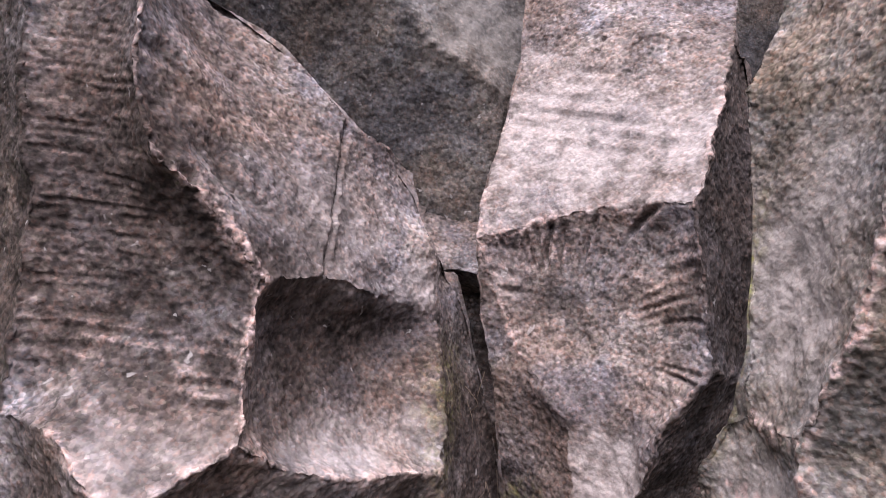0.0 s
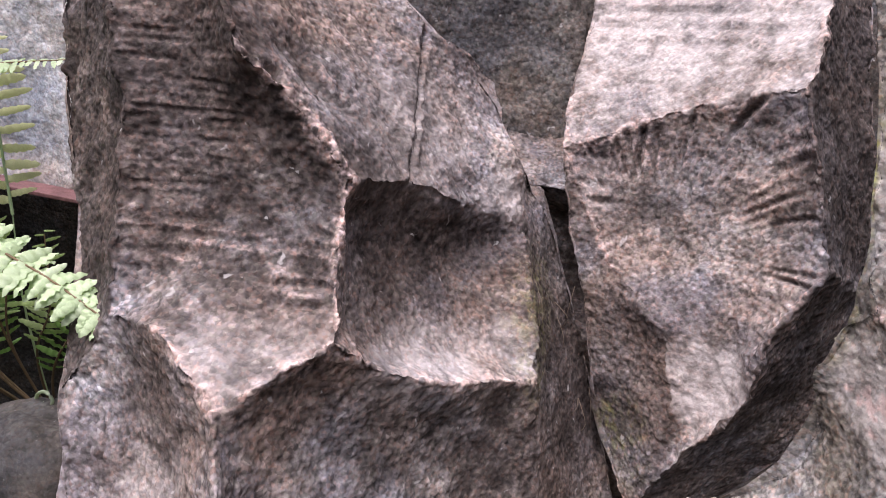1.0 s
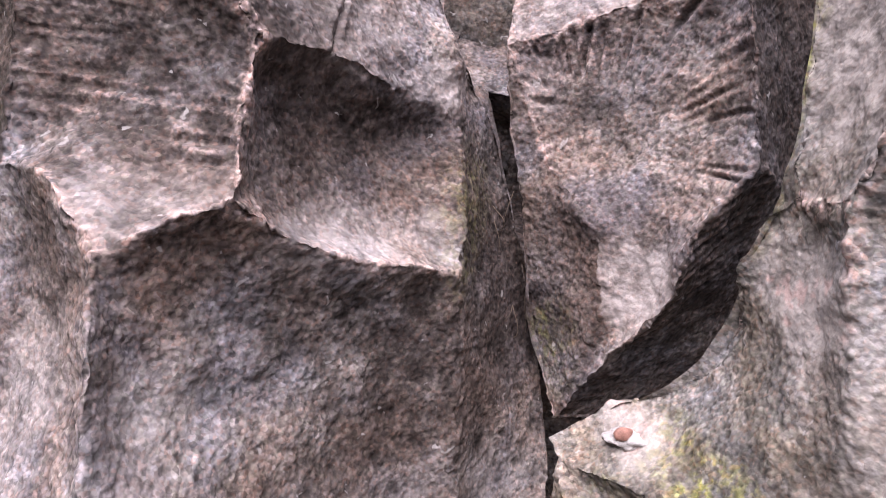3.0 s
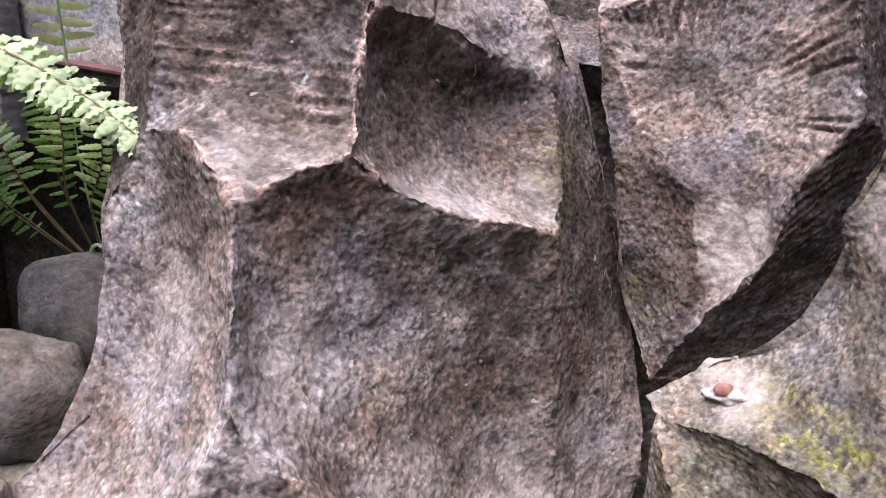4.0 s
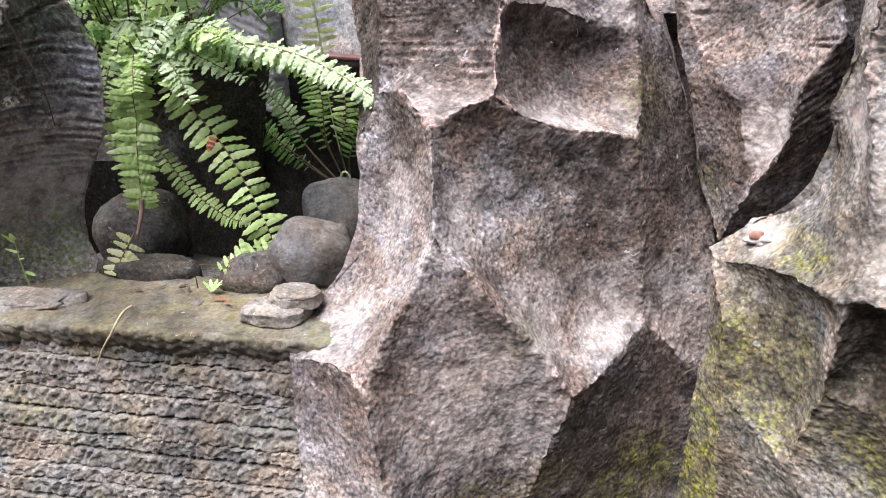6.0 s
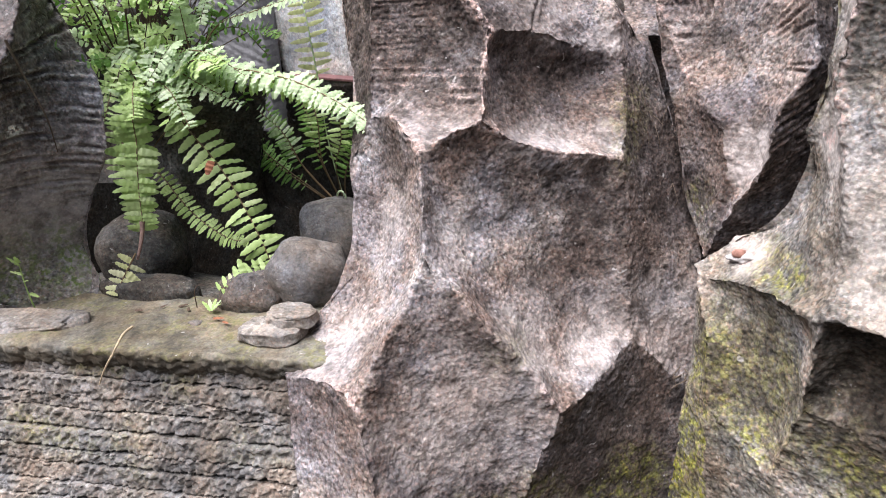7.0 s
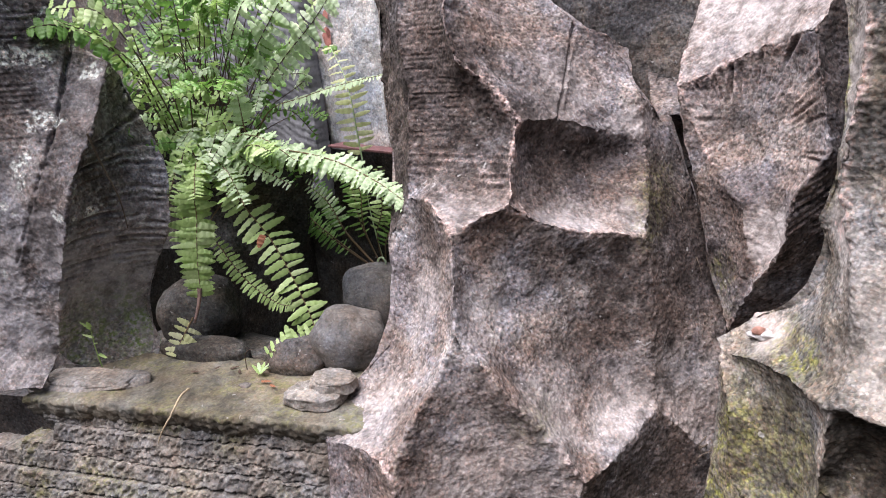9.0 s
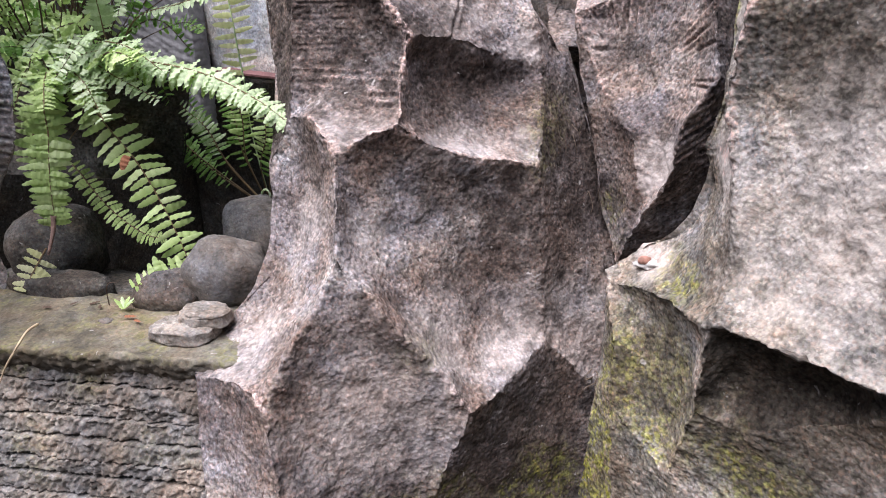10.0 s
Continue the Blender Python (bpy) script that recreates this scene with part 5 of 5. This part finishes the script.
frond(shrub, [(-0.65, 0.42, 1.05)] + [(-0.584, 0.350, 1.097), (-0.604, 0.330, 1.154), (-0.615, 0.320, 1.194), (-0.607, 0.310, 1.233)], 0.0075, 0.0130, TO_VIEW, 0, 0.25, 0.6, rng=rng, joined=True, gap=0.25, loose=0.8, radius=0.0015, stalk=TWIG)
frond(shrub, [(-0.65, 0.42, 1.05)] + [(-0.593, 0.420, 1.079), (-0.520, 0.420, 1.140), (-0.470, 0.430, 1.159), (-0.432, 0.440, 1.121)], 0.0075, 0.0130, TO_VIEW, 1, 0.25, 0.6, rng=rng, joined=True, gap=0.25, loose=0.8, radius=0.0015, stalk=TWIG)
frond(shrub, [(-0.570, 0.340, 1.062), (-0.587, 0.320, 1.091), (-0.588, 0.310, 1.105), (-0.585, 0.300, 1.095)], 0.0075, 0.0130, TO_VIEW, 0, 0.00, 0.6, rng=rng, joined=True, gap=0.25, loose=0.8, radius=0.0015, stalk=TWIG)
frond(shrub, [(-0.544, 0.330, 1.074), (-0.536, 0.310, 1.107), (-0.541, 0.300, 1.128), (-0.546, 0.290, 1.106)], 0.0075, 0.0130, TO_VIEW, 0, 0.00, 0.6, rng=rng, joined=True, gap=0.25, loose=0.8, radius=0.0015, stalk=TWIG)
frond(shrub, [(-0.590, 0.380, 1.113), (-0.525, 0.380, 1.186), (-0.472, 0.390, 1.251), (-0.424, 0.400, 1.311), (-0.394, 0.410, 1.363)], 0.0100, 0.030, TO_VIEW, 2, 0.35, 0.9, loose=0.25, gap=0.1, rng=rng, stalk=TWIG)
frond(shrub, [(-0.578, 0.400, 1.101), (-0.514, 0.410, 1.174), (-0.452, 0.420, 1.233), (-0.397, 0.430, 1.281), (-0.352, 0.430, 1.326)], 0.0095, 0.028, TO_VIEW, 2, 0.35, 0.8, loose=0.25, gap=0.12, rng=rng, stalk=TWIG)
frond(shrub, [(-0.611, 0.360, 1.108), (-0.581, 0.310, 1.187), (-0.559, 0.260, 1.262), (-0.553, 0.220, 1.302), (-0.586, 0.190, 1.308)], 0.0110, 0.024, (0.3, -0.5, 0.8), 0, 0.45, 0.7, loose=0.2, gap=0.1, rng=rng, stalk=TWIG)
frond(shrub, [(-0.587, 0.350, 1.110), (-0.552, 0.330, 1.192), (-0.525, 0.310, 1.265), (-0.514, 0.300, 1.331)], 0.0125, 0.022, TO_VIEW, 1, 0.45, 0.9, loose=0.5, gap=0.3, rng=rng, stalk=TWIG)
frond(shrub, [(-0.559, 0.360, 1.100), (-0.542, 0.320, 1.128), (-0.554, 0.300, 1.112), (-0.560, 0.290, 1.098)], 0.0110, 0.024, TO_VIEW, 0, 0.2, 0.7, loose=0.2, rng=rng, stalk=TWIG)
frond(shrub, [(-0.557, 0.360, 1.109), (-0.494, 0.330, 1.142), (-0.490, 0.320, 1.159), (-0.513, 0.310, 1.153)], 0.0110, 0.022, TO_VIEW, 0, 0.2, 0.7, loose=0.2, rng=rng, stalk=TWIG)
frond(shrub, [(-0.550, 0.360, 1.092), (-0.525, 0.320, 1.105), (-0.535, 0.300, 1.089), (-0.550, 0.290, 1.075)], 0.0110, 0.026, (0.4, -0.5, 0.8), 0, 0.2, 0.7, loose=0.3, rng=rng, stalk=TWIG)
frond(shrub, [(-0.538, 0.360, 1.093), (-0.457, 0.320, 1.124), (-0.420, 0.310, 1.129), (-0.388, 0.300, 1.123)], 0.0110, 0.026, (0.4, -0.5, 0.8), 0, 0.2, 0.7, loose=0.3, rng=rng, stalk=TWIG)

for points, tone in (([(-0.62, 0.36, 1.14), (-0.60, 0.27, 1.25), (-0.615, 0.21, 1.29), (-0.645, 0.17, 1.285)], 1), ([(-0.58, 0.38, 1.14), (-0.51, 0.37, 1.24), (-0.46, 0.36, 1.30), (-0.42, 0.36, 1.325)], 2),
                     ([(-0.60, 0.38, 1.14), (-0.55, 0.36, 1.25), (-0.515, 0.34, 1.30), (-0.485, 0.33, 1.315)], 0)):
    frond(shrub, points, 0.0085, 0.024, (0.45, -0.55, 0.7), tone, 0.3, 0.6, loose=0.2, gap=0.08, rng=rng, stalk=TWIG)
for k in range(96):
    x, z, y = rng.uniform(-0.71, -0.45), rng.uniform(1.10, 1.36), rng.uniform(0.30, 0.47)
    out = Vector((rng.uniform(-0.075, 0.075), rng.uniform(-0.055, 0.0), rng.uniform(-0.045, 0.025)))
    root = (-0.655 + rng.uniform(-0.02, 0.09), 0.43, 1.05)
    frond(shrub, [root, (0.45 * x + 0.55 * root[0], 0.5 * y + 0.22, 0.6 * z + 0.42), (x, y, z), tuple(Vector((x, y, z)) + out)], 0.0072, 0.0115, (0.55 + rng.uniform(-0.5, 0.5), -0.6, 0.5 + rng.uniform(-0.3, 0.4)),
          (1, 0, 1, 1, 2, 1)[k % 6], 0.55, 0.75, rng=rng, joined=True, gap=0.15, loose=0.45, radius=0.0010, stalk=TWIG)
for k in range(26):
    x, z, y = rng.uniform(-0.62, -0.47), rng.uniform(1.05, 1.14), rng.uniform(0.29, 0.35)
    frond(shrub, [(-0.60, 0.42, 1.05), (0.5 * x - 0.30, 0.38, z + 0.035), (x, y, z)], 0.0085, 0.0200, (0.5, -0.5 + rng.uniform(-0.4, 0.2), 0.8), (0, 2, 0)[k % 3], 0.35, 0.7, rng=rng, joined=True, gap=0.2, loose=0.4, stalk=TWIG)


# ---- litter, weeds and small things ----
stick = tube("straw", spline([(-0.458, 0.166, 0.848), (-0.449, 0.146, 0.850), (-0.435, 0.119, 0.843), (-0.448, 0.113, 0.823), (-0.457, 0.109, 0.805)], 16), 0.0017, STRAW)
tagged(stick, "dry pale straw stalk lying over the ledge edge", "straw")
weed = tagged(new("seedling"), "tiny green seedling growing on the mossy rock", "weed")
weed.location = (-0.628, 0.164, 0.846)
stem = tube("stem", spline([(-0.628, 0.164, 0.836), (-0.622, 0.157, 0.875), (-0.617, 0.154, 0.912)], 8), 0.0012, LEAF, weed)
for d, h in (((0.02, -0.01, 0.012), 0.6), ((-0.02, -0.006, 0.008), 0.75), ((0.012, -0.01, 0.02), 1.0), ((-0.013, -0.008, 0.018), 0.95), ((0.018, 0.0, -0.002), 0.35)):
    leaf = new("leaf", LEAFLETS[0])
    leaf.parent = weed
    leaf.matrix_parent_inverse = weed.matrix_basis.inverted()
    run = Vector(d).normalized()
    m = run.to_track_quat("X", "Z").to_matrix().to_4x4()
    leaf.matrix_basis = Matrix.Translation((-0.628 + 0.011 * h, 0.164 - 0.01 * h, 0.845 + 0.067 * h)) @ m @ Matrix.Scale(0.017, 4)
tagged(tube("twig", spline([(-0.556, 0.175, 1.165), (-0.561, 0.187, 1.127), (-0.561, 0.20, 1.08), (-0.580, 0.215, 1.035)], 14), 0.0016, ROOT), "thin dry twig hanging over the dark rock", "twig")
sprig = tagged(new("leaf"), "single pale green fallen leaf on the ledge", "leaf")
sprig.location = (-0.405, 0.236, 0.840)
for a in range(5):
    leaf = new("lobe", LEAFLETS[2 if a % 2 else 0])
    leaf.parent = sprig
    leaf.matrix_basis = pose(0, 0, 0.004, 0, -40, 30 + a * 36) @ Matrix.Scale(0.017, 4)
    leaf.matrix_parent_inverse = Matrix.Identity(4)
for k, (x, y, r, sx) in enumerate(((-0.392, 0.224, 20, 0.014), (-0.375, 0.222, -10, 0.011), (-0.455, 0.232, 60, 0.012), (-0.50, 0.205, 15, 0.012), (-0.475, 0.222, 80, 0.010), (-0.435, 0.228, 130, 0.011))):
    litter = new("dead_leaf", bpy.data.meshes["leaflet"].copy())
    litter.data.materials.clear()
    litter.data.materials.append(DEAD_LEAF if k < 2 else TWIG)
    litter.matrix_basis = pose(x, y, LEDGE_Z - 0.02 * (x + 0.4) + 0.004, 12, -6, r) @ Matrix.Scale(sx, 4)
    tagged(litter, "small curled brown dead leaf on the ledge", "leaf", "litter on the ledge")
tagged(tube("twig", spline([(-0.436, 0.243, 0.838), (-0.432, 0.24, 0.862), (-0.422, 0.238, 0.874), (-0.410, 0.238, 0.876)], 12), 0.0007, TWIG), "thin curved dark twig standing on the ledge", "twig")
brown = new("dead_leaf", bpy.data.meshes["leaflet"].copy())
brown.data.materials.clear()
brown.data.materials.append(DEAD_LEAF)
brown.parent = fern
brown.matrix_parent_inverse = fern.matrix_basis.inverted()
face = TO_VIEW.normalized()
down = Vector((-0.45, 0.1, -0.9))
down = (down - down.dot(face) * face).normalized()
width = face.cross(down)
brown.matrix_basis = Matrix(((down.x, width.x, face.x, -0.430), (down.y, width.y, face.y, 0.304), (down.z, width.z, face.z, 1.011), (0, 0, 0, 1))) @ Matrix.Diagonal((0.018, 0.030, 0.05, 1))
tagged(brown, "curled orange-brown withered leaflet")
curl = spline([(-0.385, 0.492, 0.885), (-0.382, 0.486, 0.905), (-0.377, 0.482, 0.922), (-0.368, 0.480, 0.927), (-0.362, 0.480, 0.920), (-0.366, 0.480, 0.913), (-0.371, 0.480, 0.917)], 26)
tube("fiddlehead", curl, 0.0017, LEAF_PALE, fern, "pale curled young frond", taper=0.8)

# the faded seed with its pale crust, on the mossy ledge of the rock
seed_pod = tagged(new("seed"), "faded orange-red seed stuck in pale crust", "seed")
seed_pod.location = (0.164, 0.428, 0.914)
pod = rounded("husk", (0.164, 0.427, 0.9145), (0.0072, 0.004, 0.0048), BERRY, 4.0, 0.18, 0.0, 0.4, 24)
pod.parent, pod.matrix_parent_inverse = seed_pod, seed_pod.matrix_basis.inverted()
crust = rounded("crust", (0.172, 0.432, 0.9085), (0.018, 0.011, 0.0065), PALE_CRUST, 9.0, 0.55, 0.0, 0.2, 32)
crust.parent, crust.matrix_parent_inverse = seed_pod, seed_pod.matrix_basis.inverted()
for k in range(7):
    p = Vector((0.120 + rng.uniform(-0.006, 0.008), 0.452, 0.745 + rng.uniform(-0.012, 0.012)))
    q = p + Vector((rng.uniform(-0.022, 0.004), -rng.uniform(0.004, 0.014), -rng.uniform(0.012, 0.035)))
    tagged(tube("rootlet", spline([p, (p + q) / 2 + Vector((rng.uniform(-0.01, 0.01), -0.008, 0.005)), q], 10), 0.0009, ROOT, sides=5),
           "short brown forked rootlet growing out of the gap between rocks", "root", "rootlets in the gap")
for k in range(26):
    z = 0.72 + 0.33 * rng.random()
    x = 0.045 + 0.28 * (1.08 - z) + rng.uniform(-0.010, 0.012)
    p = Vector((x, 0.545 + rng.uniform(-0.01, 0.03), z))
    q = p + Vector((rng.uniform(-0.02, 0.02), rng.uniform(-0.01, 0.01), -rng.uniform(0.015, 0.05)))
    tagged(tube("rootlet", spline([p, (p + q) / 2 + Vector((rng.uniform(-0.016, 0.016), -0.008, rng.uniform(-0.006, 0.01))), q], 10), 0.00045, ROOT, sides=4),
           "thin dry rootlet hanging in the gap between rocks", "root", "rootlets in the gap")
